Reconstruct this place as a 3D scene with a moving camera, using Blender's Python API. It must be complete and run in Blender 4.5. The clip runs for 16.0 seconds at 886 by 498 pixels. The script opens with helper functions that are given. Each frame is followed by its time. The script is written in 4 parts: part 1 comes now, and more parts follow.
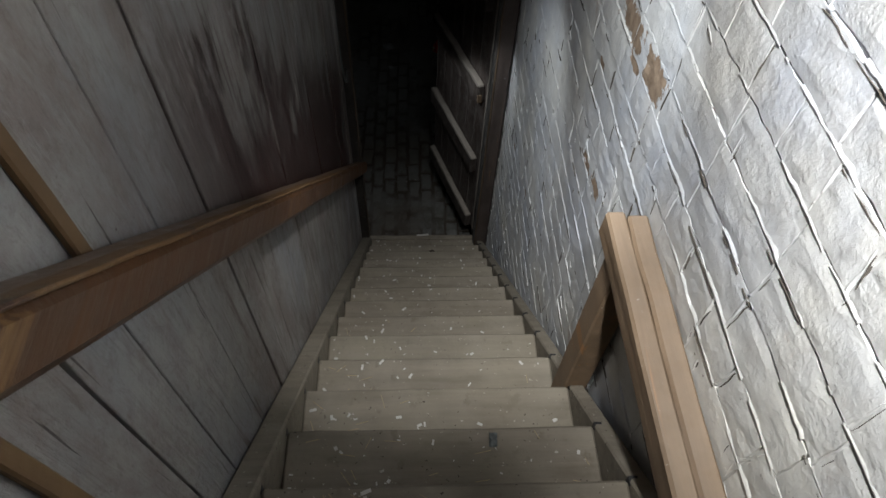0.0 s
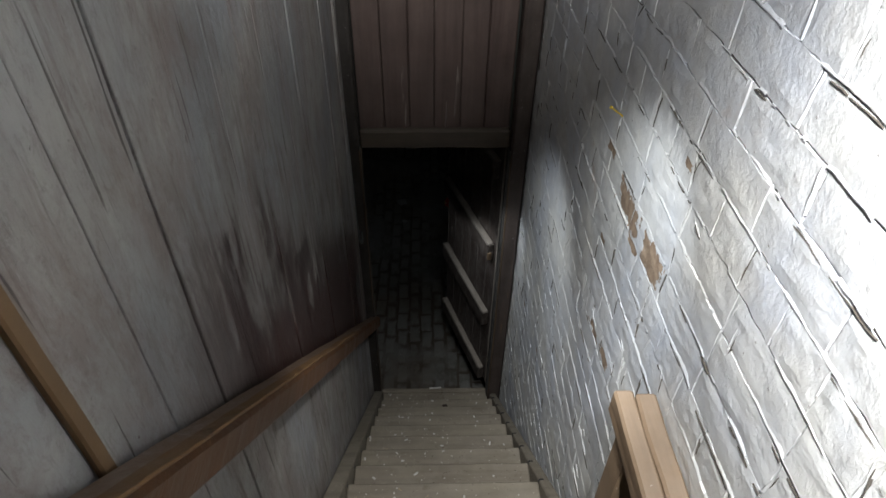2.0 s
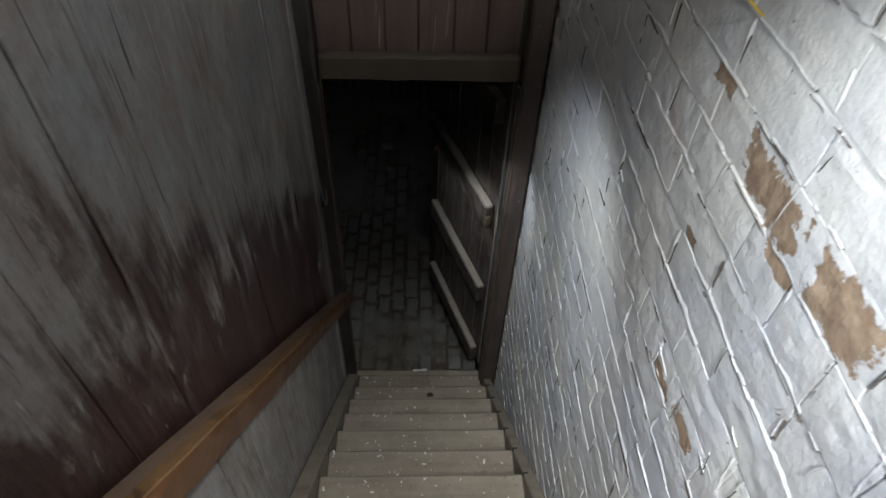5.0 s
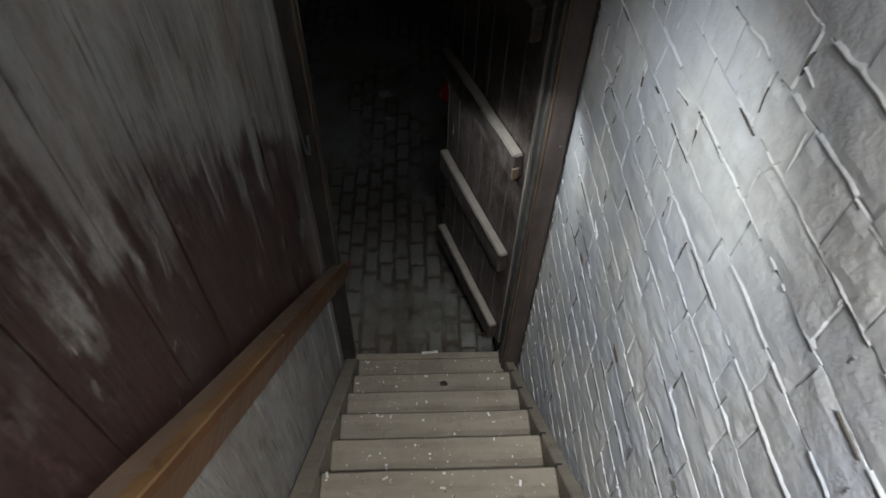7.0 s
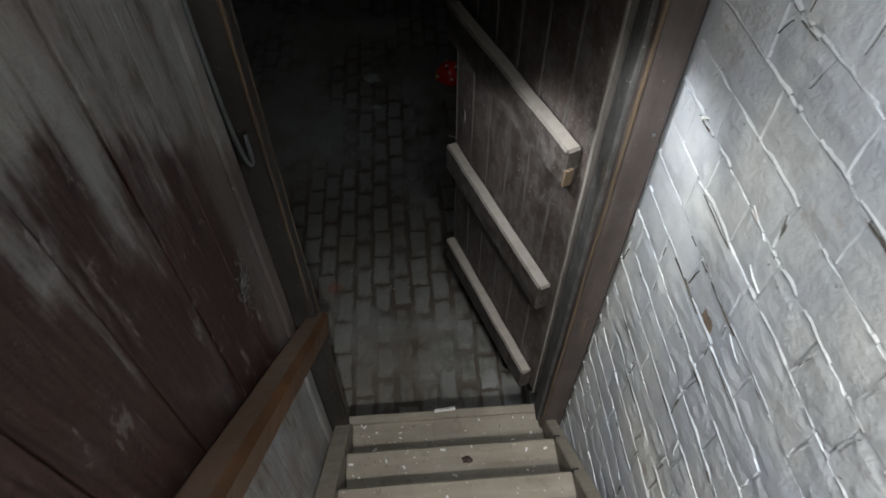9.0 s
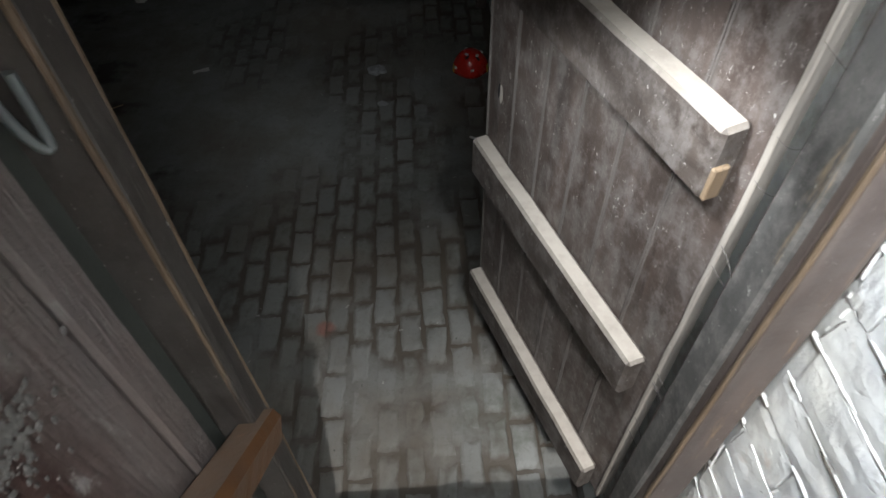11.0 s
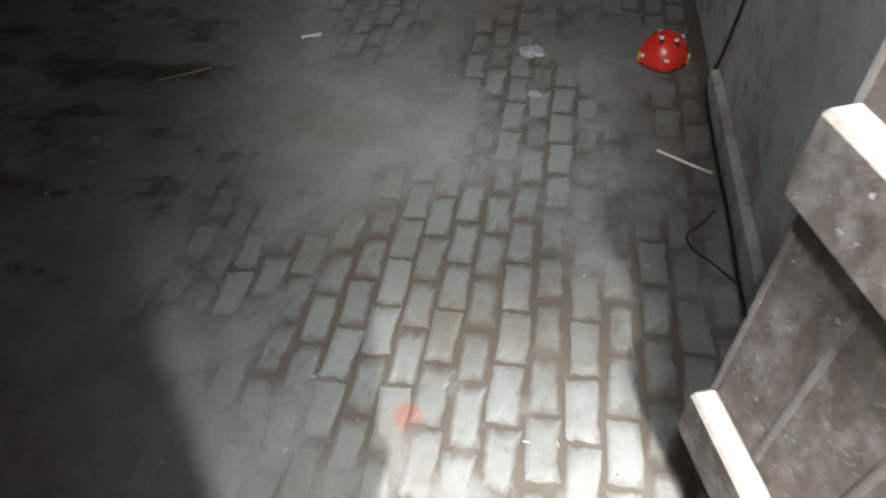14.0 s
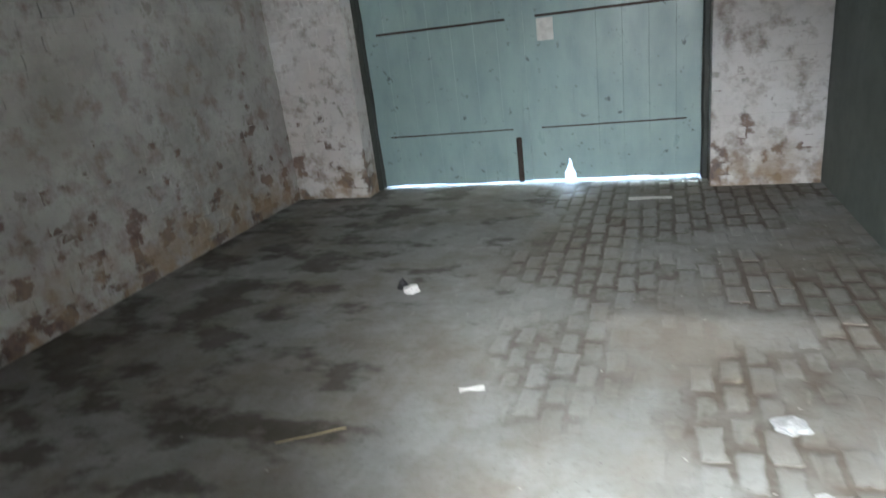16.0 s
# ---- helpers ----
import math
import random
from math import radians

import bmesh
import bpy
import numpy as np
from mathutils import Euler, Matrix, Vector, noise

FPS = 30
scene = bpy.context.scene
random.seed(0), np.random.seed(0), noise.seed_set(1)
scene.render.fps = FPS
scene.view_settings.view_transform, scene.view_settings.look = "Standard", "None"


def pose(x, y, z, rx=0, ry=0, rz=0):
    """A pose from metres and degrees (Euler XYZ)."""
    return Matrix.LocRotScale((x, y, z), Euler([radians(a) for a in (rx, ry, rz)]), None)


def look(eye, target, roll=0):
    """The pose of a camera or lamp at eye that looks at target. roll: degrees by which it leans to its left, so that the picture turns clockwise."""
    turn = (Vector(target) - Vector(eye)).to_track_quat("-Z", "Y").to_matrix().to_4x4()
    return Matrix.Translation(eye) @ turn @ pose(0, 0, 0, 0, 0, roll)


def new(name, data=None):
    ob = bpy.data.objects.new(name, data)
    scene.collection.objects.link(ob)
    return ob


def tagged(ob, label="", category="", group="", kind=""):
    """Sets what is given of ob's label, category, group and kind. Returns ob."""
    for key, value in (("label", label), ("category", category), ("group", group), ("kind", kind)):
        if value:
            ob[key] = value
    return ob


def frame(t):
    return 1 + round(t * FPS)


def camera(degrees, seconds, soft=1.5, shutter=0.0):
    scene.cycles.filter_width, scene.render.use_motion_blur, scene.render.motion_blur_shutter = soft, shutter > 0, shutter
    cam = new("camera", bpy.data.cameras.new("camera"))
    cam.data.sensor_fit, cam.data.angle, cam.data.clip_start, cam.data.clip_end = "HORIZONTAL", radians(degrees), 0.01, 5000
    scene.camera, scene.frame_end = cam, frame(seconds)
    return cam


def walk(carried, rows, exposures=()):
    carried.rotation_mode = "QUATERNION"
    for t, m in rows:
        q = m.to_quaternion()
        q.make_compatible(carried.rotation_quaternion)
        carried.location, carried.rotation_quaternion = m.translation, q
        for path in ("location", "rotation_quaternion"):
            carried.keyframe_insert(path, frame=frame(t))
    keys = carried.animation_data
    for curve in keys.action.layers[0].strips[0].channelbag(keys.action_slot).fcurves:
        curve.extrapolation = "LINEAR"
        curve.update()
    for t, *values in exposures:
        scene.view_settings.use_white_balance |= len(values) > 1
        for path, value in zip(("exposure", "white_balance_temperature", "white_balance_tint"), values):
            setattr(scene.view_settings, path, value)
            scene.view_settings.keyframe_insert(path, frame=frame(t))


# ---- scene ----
cam = camera(70.3, 16.0, shutter=0.4)
PATH = [
    (0, (0.17, 0.379, 4.169), (0.26, 1.549, 2.549), 3.2),
    (0.5, (0.166, 0.389, 4.206), (0.25, 1.616, 2.628), 2.5),
    (1, (0.167, 0.399, 4.256), (0.238, 1.789, 2.82), 1.4),
    (1.5, (0.162, 0.406, 4.268), (0.228, 1.866, 2.903), 1.4),
    (2, (0.176, 0.409, 4.27), (0.227, 1.908, 2.946), 0.9),
    (2.5, (0.189, 0.46, 4.282), (0.259, 1.982, 2.986), 1.0),
    (3, (0.193, 0.554, 4.225), (0.355, 2.037, 2.892), 2.4),
    (3.5, (0.178, 0.721, 4.173), (0.357, 2.194, 2.832), 3.0),
    (4, (0.169, 0.82, 4.097), (0.254, 2.287, 2.74), 1.8),
    (4.5, (0.223, 0.943, 3.942), (0.289, 2.371, 2.543), 2.2),
    (5, (0.222, 1.049, 3.841), (0.298, 2.418, 2.384), 2.6),
    (5.2, (0.192, 1.101, 3.792), (0.273, 2.444, 2.312), 2.1),
    (7.3, (0.18, 1.578, 3.295), (0.253, 2.848, 1.752), 1.7),
    (7.5, (0.182, 1.643, 3.226), (0.245, 2.923, 1.69), 1.5),
    (8, (0.209, 1.768, 3.059), (0.253, 3.037, 1.514), 1.1),
    (8.2, (0.194, 1.85, 3.006), (0.267, 3.093, 1.44), 0.7),
    (10.3, (0.131, 2.445, 2.539), (0.219, 3.7, 0.984), -0.8),
    (10.5, (0.151, 2.511, 2.449), (0.21, 3.782, 0.906), -1.2),
    (11, (0.157, 2.655, 2.309), (0.205, 3.929, 0.768), -1.6),
    (11.5, (0.12, 2.784, 2.203), (0.201, 4.058, 0.663), -1.2),
    (12, (0.151, 2.927, 2.047), (0.202, 4.211, 0.513), -1.2),
    (12.5, (0.153, 3.026, 1.94), (0.184, 4.33, 0.424), -1.5),
    (13, (0.067, 3.154, 1.804), (0.116, 4.466, 0.296), -0.5),
    (13.5, (0.041, 3.272, 1.69), (-0.021, 4.573, 0.172), -1.3),
    (14, (0.027, 3.381, 1.589), (-0.287, 4.685, 0.105), -5.6),
    (14.5, (-0.076, 3.502, 1.476), (-0.472, 4.994, 0.204), -6.5),
    (14.8, (-0.144, 3.531, 1.419), (-0.57, 5.119, 0.281), -6.2),
    (15, (-0.193, 3.685, 1.383), (-0.666, 5.315, 0.325), -6.0),
    (15.5, (-0.286, 3.93, 1.288), (-0.89, 5.653, 0.47), -4.5),
    (16, (-0.507, 4.08, 1.357), (-1.15, 5.854, 0.695), -7.2),
]
EXPOSURES = [(0, -2.38), (0.5, -2.43), (1, -2.47), (2, -2.19), (2.5, -2.33), (3, -2.87), (3.5, -2.41), (4, -1.73), (4.5, -1.6), (5, -1.78), (7.5, -1.09), (8, -0.93), (10.5, 0.45), (11, 0.9), (12, 1.34), (13, 2.48), (13.5, 3.14), (14, 3.91), (14.5, 4.83), (15, 5.39), (15.5, 5.61), (16, 5.93)]
walk(cam, [(t, look(eye, target, roll)) for t, eye, target, roll in PATH], EXPOSURES)

# ---- world and light ----
world = bpy.data.worlds.new("sky")
scene.world = world
world.use_nodes = True
sky = world.node_tree.nodes.new("ShaderNodeTexSky")
sky.sky_type, sky.sun_disc = "NISHITA", False
sky.sun_elevation, sky.sun_rotation = radians(46), radians(180)
world.node_tree.links.new(sky.outputs[0], world.node_tree.nodes["Background"].inputs[0])
world.node_tree.nodes["Background"].inputs[1].default_value = 0.12


def torch(name, eye, target, watts, cone, blend=0.6, radius=0.03, colour=(0.94, 0.955, 0.965)):
    """One standing place of the walker's hand torch, or a fill lamp added beside it."""
    data = bpy.data.lights.new(name, "SPOT")
    data.energy, data.spot_size, data.spot_blend = watts, radians(cone), blend
    data.shadow_soft_size, data.color = radius, colour
    ob = new(name, data)
    ob.matrix_world = look(eye, target)
    return ob


WHITE, COOL = (0.96, 0.955, 0.94), (0.90, 0.955, 1.0)
for name, eye, way, watts, cone, colour in (
        # added fill beside the stair-head torch, aimed high to brighten the boarded panel
        ("torch_on_panel", (0.32, 0.42, 4.44), (-0.05, 0.998, 0.04), 1000, 80, WHITE),
        ("torch_at_stair_head", (0.339, 0.46, 4.552), (0.511, 0.39, -0.766), 1150, 72, WHITE),
        ("torch_on_top_steps", (0.339, 1.15, 4.014), (-0.058, 0.259, -0.964), 430, 57, WHITE),
        ("torch_on_brick_wall", (0.33, 1.413, 3.734), (0.513, 0.248, -0.821), 60, 84, COOL),
        ("torch_on_lower_stair", (0.10, 2.186, 3.088), (0.60, 0.213, -0.76), 62, 80, COOL),
        ("torch_above_door", (0.391, 2.573, 2.649), (0.0, 0.34, -0.94), 35, 78, COOL),
        ("torch_at_frame", (0.386, 2.927, 2.317), (0.49, 0.245, -0.837), 17, 70, COOL),
        ("torch_at_door", (0.282, 3.205, 2.024), (0.491, 0.271, -0.828), 20, 70, COOL),
        ("torch_on_door", (0.25, 3.41, 1.837), (0.42, 0.40, -0.81), 7.5, 70, COOL),
        ("torch_in_doorway", (0.091, 3.531, 1.689), (0.316, 0.554, -0.77), 4.6, 110, COOL),
        ("torch_on_gate", (-0.084, 3.96, 1.562), (-0.404, 0.894, -0.193), 3.6, 70, COOL),
        ("torch_in_cellar", (-0.084, 3.96, 1.562), (0.115, 0.993, 0.026), 2.3, 110, COOL),
        ("torch_on_floor", (-0.084, 3.96, 1.562), (-0.13, 0.84, -0.53), 10.5, 66, COOL)):
    torch(name, eye, tuple(e + w for e, w in zip(eye, way)), watts, cone, 1.0, 0.035, colour)
sun = bpy.data.lights.new("sun", "SUN")
sun.energy, sun.angle, sun.color = 3.0, radians(0.5), (1.0, 0.96, 0.9)
sun_ob = new("sun", sun)
sun_ob.matrix_world = look((0, -20, 26), (0, 5, 0))


# ---- materials ----
class Mat:
    def __init__(self, name, rough=0.8, metal=0.0):
        self.m = bpy.data.materials.new(name)
        self.m.use_nodes = True
        self.t = self.m.node_tree
        self.b = self.t.nodes["Principled BSDF"]
        self.b.inputs["Roughness"].default_value = rough
        self.b.inputs["Metallic"].default_value = metal
        self.geo = self.t.nodes.new("ShaderNodeNewGeometry")
        self.pos = self.geo.outputs["Position"]
        self.info = self.t.nodes.new("ShaderNodeObjectInfo")
        self.rnd = self.calc("FRACT", self.calc("ADD", self.info.outputs["Random"], self.geo.outputs["Random Per Island"]))

    def node(self, kind):
        return self.t.nodes.new(kind)

    def put(self, sock, v):
        if isinstance(v, bpy.types.NodeSocket):
            self.t.links.new(v, sock)
        elif isinstance(v, (tuple, list)) and len(v) == 3 and sock.type == "RGBA":
            sock.default_value = (*v, 1)
        else:
            sock.default_value = v

    def scaled(self, s):
        n = self.node("ShaderNodeMapping")
        self.put(n.inputs["Vector"], self.pos)
        n.inputs["Scale"].default_value = s
        return n.outputs[0]

    def noise(self, scale, detail=5.0, vec=None, rough=0.6, dist=0.0):
        n = self.node("ShaderNodeTexNoise")
        self.put(n.inputs["Vector"], vec if vec is not None else self.pos)
        n.inputs["Scale"].default_value, n.inputs["Detail"].default_value = scale, detail
        n.inputs["Roughness"].default_value, n.inputs["Distortion"].default_value = rough, dist
        return n.outputs["Fac"]

    def vor(self, scale, feature="F1", vec=None, rnd=1.0):
        n = self.node("ShaderNodeTexVoronoi")
        n.feature = feature
        self.put(n.inputs["Vector"], vec if vec is not None else self.pos)
        n.inputs["Scale"].default_value = scale
        n.inputs["Randomness"].default_value = rnd
        return n.outputs["Distance"]

    def step(self, v, lo, hi, a=0.0, b=1.0):
        n = self.node("ShaderNodeMapRange")
        for i, x in enumerate((v, lo, hi, a, b)):
            self.put(n.inputs[i], x)
        return n.outputs[0]

    def calc(self, op, a, b=0.0):
        n = self.node("ShaderNodeMath")
        n.operation = op
        self.put(n.inputs[0], a)
        self.put(n.inputs[1], b)
        return n.outputs[0]

    def mix(self, f, a, b, blend="MIX"):
        n = self.node("ShaderNodeMix")
        n.data_type, n.blend_type = "RGBA", blend
        self.put(n.inputs[0], f)
        self.put(n.inputs[6], a)
        self.put(n.inputs[7], b)
        return n.outputs[2]

    def axis(self, i):
        n = self.node("ShaderNodeSeparateXYZ")
        self.put(n.inputs[0], self.pos)
        return n.outputs[i]

    def up(self):
        n = self.node("ShaderNodeSeparateXYZ")
        self.put(n.inputs[0], self.geo.outputs["True Normal"])
        return n.outputs[2]

    def done(self, colour, bump=None, strength=0.5, dist=0.01, rough=None):
        self.put(self.b.inputs["Base Color"], colour)
        if rough is not None:
            self.put(self.b.inputs["Roughness"], rough)
        if bump is not None:
            n = self.node("ShaderNodeBump")
            n.inputs["Strength"].default_value, n.inputs["Distance"].default_value = strength, dist
            self.put(n.inputs["Height"], bump)
            self.t.links.new(n.outputs[0], self.b.inputs["Normal"])
        return self.m


# where the whitewash has fallen off: middle along the wall, middle height, half length, half height
FALLEN = ((1.67, 3.294, 0.088, 0.037), (1.465, 3.292, 0.062, 0.036), (1.59, 3.238, 0.042, 0.012), (1.70, 2.796, 0.045, 0.015), (1.57, 2.818, 0.046, 0.018), (1.89, 3.330, 0.035, 0.014), (1.80, 3.075, 0.022, 0.012), (1.43, 3.585, 0.018, 0.008), (2.71, 1.845, 0.022, 0.014), (2.31, 1.95, 0.028, 0.011), (1.19, 3.06, 0.028, 0.010))


def whitewash(name="whitewashed_brick", fallen=FALLEN):
    m = Mat(name, 0.62)
    fine, mid, big = m.noise(120, 6), m.noise(22, 6, rough=0.65), m.noise(2.2, 4)
    y, z = m.axis(1), m.axis(2)
    base = m.mix(m.step(big, 0.35, 0.65), (0.47, 0.50, 0.555), (0.66, 0.655, 0.615))
    base = m.mix(m.step(mid, 0.42, 0.72, 0.0, 0.40), base, (0.43, 0.43, 0.43))
    worn = m.calc("MULTIPLY", m.step(m.noise(9, 6, rough=0.7), 0.60, 0.70), m.step(m.noise(1.6, 2), 0.46, 0.6))
    base = m.mix(m.calc("MULTIPLY", worn, 0.55), base, (0.38, 0.27, 0.21))
    base = m.mix(m.step(m.noise(5.5, 6, rough=0.7), 0.50, 0.72, 0.0, 0.40), base, (0.42, 0.405, 0.385))
    speck = m.calc("MAXIMUM", m.step(m.noise(60, 3), 0.70, 0.76), m.step(m.noise(26, 5, m.scaled((1, 1.2, 0.8)), 0.75, 0.8), 0.69, 0.73))
    base = m.mix(m.calc("MULTIPLY", speck, 0.85), base, (0.13, 0.115, 0.10))
    ripple = m.noise(1.0, 5, m.scaled((24, 46, 17)), 0.6, 1.2)
    h = m.calc("ADD", m.calc("MULTIPLY", mid, 0.9), m.calc("ADD", m.calc("MULTIPLY", fine, 0.3), m.calc("MULTIPLY", m.noise(58, 6, m.scaled((1, 1, 0.8)), 0.7, 0.5), 0.55)))
    h = m.calc("ADD", h, m.calc("ADD", m.calc("MULTIPLY", m.noise(7, 4), 0.9), m.calc("MULTIPLY", ripple, 0.4)))
    if fallen:
        bare = None
        for yc, zc, ry, rz in fallen:
            a = m.calc("DIVIDE", m.calc("ABSOLUTE", m.calc("SUBTRACT", y, yc)), ry)
            b = m.calc("DIVIDE", m.calc("ABSOLUTE", m.calc("SUBTRACT", z, zc)), rz)
            d = m.calc("MAXIMUM", a, b)
            bare = d if bare is None else m.calc("MINIMUM", bare, d)
        wob = m.calc("MULTIPLY", m.calc("SUBTRACT", m.noise(26, 6, rough=0.7), 0.5), 2.6)
        f = m.step(m.calc("ADD", bare, wob), 0.92, 1.04, 1.0, 0.0)
        c = m.mix(m.step(m.noise(40, 6), 0.35, 0.7), (0.20, 0.14, 0.095), (0.35, 0.265, 0.19))
        base = m.mix(f, base, c)
        h = m.calc("SUBTRACT", h, m.calc("MULTIPLY", f, 0.5))
    return m.done(base, h, 0.50, 0.007, m.step(mid, 0.3, 0.7, 0.62, 0.9))


def painted_boards():
    m = Mat("peeling_painted_boards", 0.55)
    streak = m.noise(1.0, 6, m.scaled((34, 34, 2.4)), 0.62, 0.5)
    grain = m.noise(1.0, 5, m.scaled((120, 120, 4.5)), 0.6, 0.3)
    blot = m.noise(5.0, 7, m.scaled((1, 1.3, 0.6)), 0.72)
    smear = m.noise(7.0, 7, m.scaled((1, 1, 0.4)), 0.75, 0.5)
    y, z = m.axis(1), m.axis(2)
    light = m.mix(m.step(m.noise(2.8, 5), 0.38, 0.62), (0.25, 0.262, 0.275), (0.355, 0.345, 0.325))
    light = m.mix(m.calc("MULTIPLY", m.rnd, 0.25), light, (0.21, 0.20, 0.195))
    light = m.mix(m.step(smear, 0.47, 0.64, 0.0, 0.62), light, (0.185, 0.138, 0.125))
    patch = m.step(m.noise(2.4, 5, rough=0.65), 0.42, 0.62, 0.4, 1.0)
    light = m.mix(m.calc("MULTIPLY", m.step(streak, 0.585, 0.68, 0.0, 0.75), patch), light, (0.105, 0.068, 0.058))
    light = m.mix(m.step(m.noise(1.0, 3, m.scaled((75, 75, 2.6)), 0.5, 0.6), 0.665, 0.70, 0.0, 0.9), light, (0.035, 0.026, 0.024))
    light = m.mix(m.step(m.noise(42, 4, m.scaled((1, 1, 0.45)), 0.6, 0.6), 0.70, 0.74, 0.0, 0.8), light, (0.055, 0.036, 0.032))
    light = m.mix(m.step(m.noise(48, 8, m.scaled((1, 1, 0.5)), 0.85, 0.3), 0.50, 0.62, 0.0, 0.45), light, (0.13, 0.105, 0.095))
    dark = m.mix(m.step(grain, 0.35, 0.65), (0.026, 0.011, 0.0095), (0.058, 0.030, 0.026))
    dark = m.mix(m.step(smear, 0.55, 0.70, 0.0, 0.6), dark, (0.11, 0.10, 0.095))
    # hand and damp stains hang below a line that falls with the stair, in drawn-out streaks
    line = m.calc("ADD", m.calc("MULTIPLY", y, 0.75), z)
    under = m.step(m.calc("ADD", m.calc("MULTIPLY", y, 0.985), z), 4.18, 4.33, 0.6, 0.0)
    wet = m.calc("ADD", m.step(line, 4.02, 4.80, 0.42, -0.36), m.calc("MULTIPLY", m.calc("SUBTRACT", blot, 0.5), 1.5))
    wet = m.calc("ADD", wet, m.calc("MULTIPLY", m.calc("SUBTRACT", streak, 0.5), 0.9))
    wet = m.calc("SUBTRACT", wet, under)
    soil = m.calc("MULTIPLY", m.step(wet, -0.32, 0.10, 0.0, 0.65), m.step(y, 0.75, 1.25))
    wet = m.calc("MULTIPLY", m.step(wet, 0.0, 0.20), m.calc("MULTIPLY", m.step(y, 0.95, 1.35), m.step(m.calc("ADD", y, m.calc("MULTIPLY", blot, 0.12)), 2.95, 3.02, 1.0, 0.5)))
    c = m.mix(soil, light, (0.12, 0.100, 0.085))
    c = m.mix(wet, c, dark)
    flakes = m.calc("MULTIPLY", m.step(m.noise(24, 8, m.scaled((1, 1, 0.35)), 0.8, 0.5), 0.590, 0.612), m.step(m.noise(2.3, 3), 0.42, 0.6))
    c = m.mix(m.calc("MULTIPLY", flakes, 0.6), c, (0.30, 0.29, 0.28))
    scrape = m.step(m.noise(1.0, 4, m.scaled((70, 70, 9)), 0.6, 0.5), 0.70, 0.73)
    c = m.mix(m.calc("MULTIPLY", scrape, 0.7), c, (0.36, 0.35, 0.33))
    h = m.calc("ADD", m.calc("MULTIPLY", streak, 1.2), m.calc("MULTIPLY", m.noise(60, 6, rough=0.75), 0.7))
    h = m.calc("ADD", h, m.calc("MULTIPLY", grain, 0.4))
    return m.done(c, h, 0.8, 0.006, m.step(wet, 0, 1, 0.60, 0.42))


def wood(name, a, b, grain_dir=2, dust=0.0, rough=0.6, speck=0.0, chip=0.0, chip_col=(0.45, 0.30, 0.14), strength=0.4):
    m = Mat(name, rough)
    s = [26.0, 26.0, 26.0]
    s[grain_dir] = 1.6
    grain = m.noise(1.0, 7, m.scaled(s), 0.65, 0.5)
    big = m.noise(5, 5)
    c = m.mix(m.step(grain, 0.32, 0.70), a, b)
    c = m.mix(m.step(big, 0.42, 0.72, 0, 0.5), c, tuple(v * 0.55 for v in a))
    c = m.mix(m.calc("MULTIPLY", m.rnd, 0.35), c, tuple(v * 0.7 for v in b))
    if chip:
        c = m.mix(m.step(m.noise(0.55, 6, m.scaled(s), 0.7, 0.8), 0.66 - chip, 0.72 - chip), c, chip_col)
    if speck:
        c = m.mix(m.step(m.noise(7, 7, rough=0.75), 0.42, 0.75, 0.0, 0.06 + 1.3 * speck), c, (0.26, 0.245, 0.23))
        c = m.mix(m.step(m.noise(22, 8, m.scaled((1, 1, 0.7)), 0.8), 0.46, 0.62, 0.0, (7 if speck > 0.055 else 1.5) * speck), c, (0.17, 0.155, 0.145))
        a = m.step(m.noise(95, 5, m.scaled((1, 1.1, 0.55)), 0.72, 0.3), 0.70 - speck, 0.745 - speck)
        b = m.step(m.noise(60, 6, m.scaled((1, 1.9, 0.45)), 0.8, 0.2), 0.70 - speck, 0.80 - speck)
        f = m.calc("MULTIPLY", m.calc("MAXIMUM", a, m.calc("MULTIPLY", b, 0.8)), m.step(m.noise(6, 5), 0.30, 0.66, 0.1, 1.0))
        c = m.mix(m.calc("MULTIPLY", f, 0.85), c, (0.50, 0.48, 0.45))
    if dust:
        f = m.calc("MULTIPLY", m.step(m.up(), 0.55, 0.9), m.step(m.noise(30, 5), 0.25, 0.55, dust * 0.75, dust))
        c = m.mix(f, c, (0.32, 0.285, 0.245))
    return m.done(c, m.calc("ADD", grain, m.calc("MULTIPLY", m.noise(90, 4), 0.3)), strength, 0.006, m.step(grain, 0.3, 0.7, rough - 0.1, rough + 0.15))


def tread_wood():
    m = Mat("dusty_stair_wood", 0.85)
    grain = m.noise(1.0, 6, m.scaled((2.2, 28, 28)), 0.65, 0.4)
    c = m.mix(m.step(grain, 0.3, 0.7), (0.15, 0.128, 0.098), (0.235, 0.207, 0.165))
    c = m.mix(m.step(m.noise(7, 6), 0.4, 0.7, 0, 0.5), c, (0.30, 0.275, 0.23))
    c = m.mix(m.step(m.noise(19, 6), 0.60, 0.68, 0, 0.7), c, (0.15, 0.125, 0.095))
    c = m.mix(m.step(m.noise(3.2, 5, m.scaled((1, 2, 2)), 0.65), 0.45, 0.65, 0.0, 0.45), c, (0.27, 0.245, 0.185))
    c = m.mix(m.step(m.noise(75, 3), 0.68, 0.71, 0.0, 0.8), c, (0.50, 0.48, 0.43))
    c = m.mix(m.step(m.noise(70, 2, m.scaled((1.3, 1, 1))), 0.70, 0.73), c, (0.06, 0.048, 0.036))
    return m.done(c, m.calc("ADD", grain, m.calc("MULTIPLY", m.noise(60, 5), 0.6)), 0.45, 0.005)


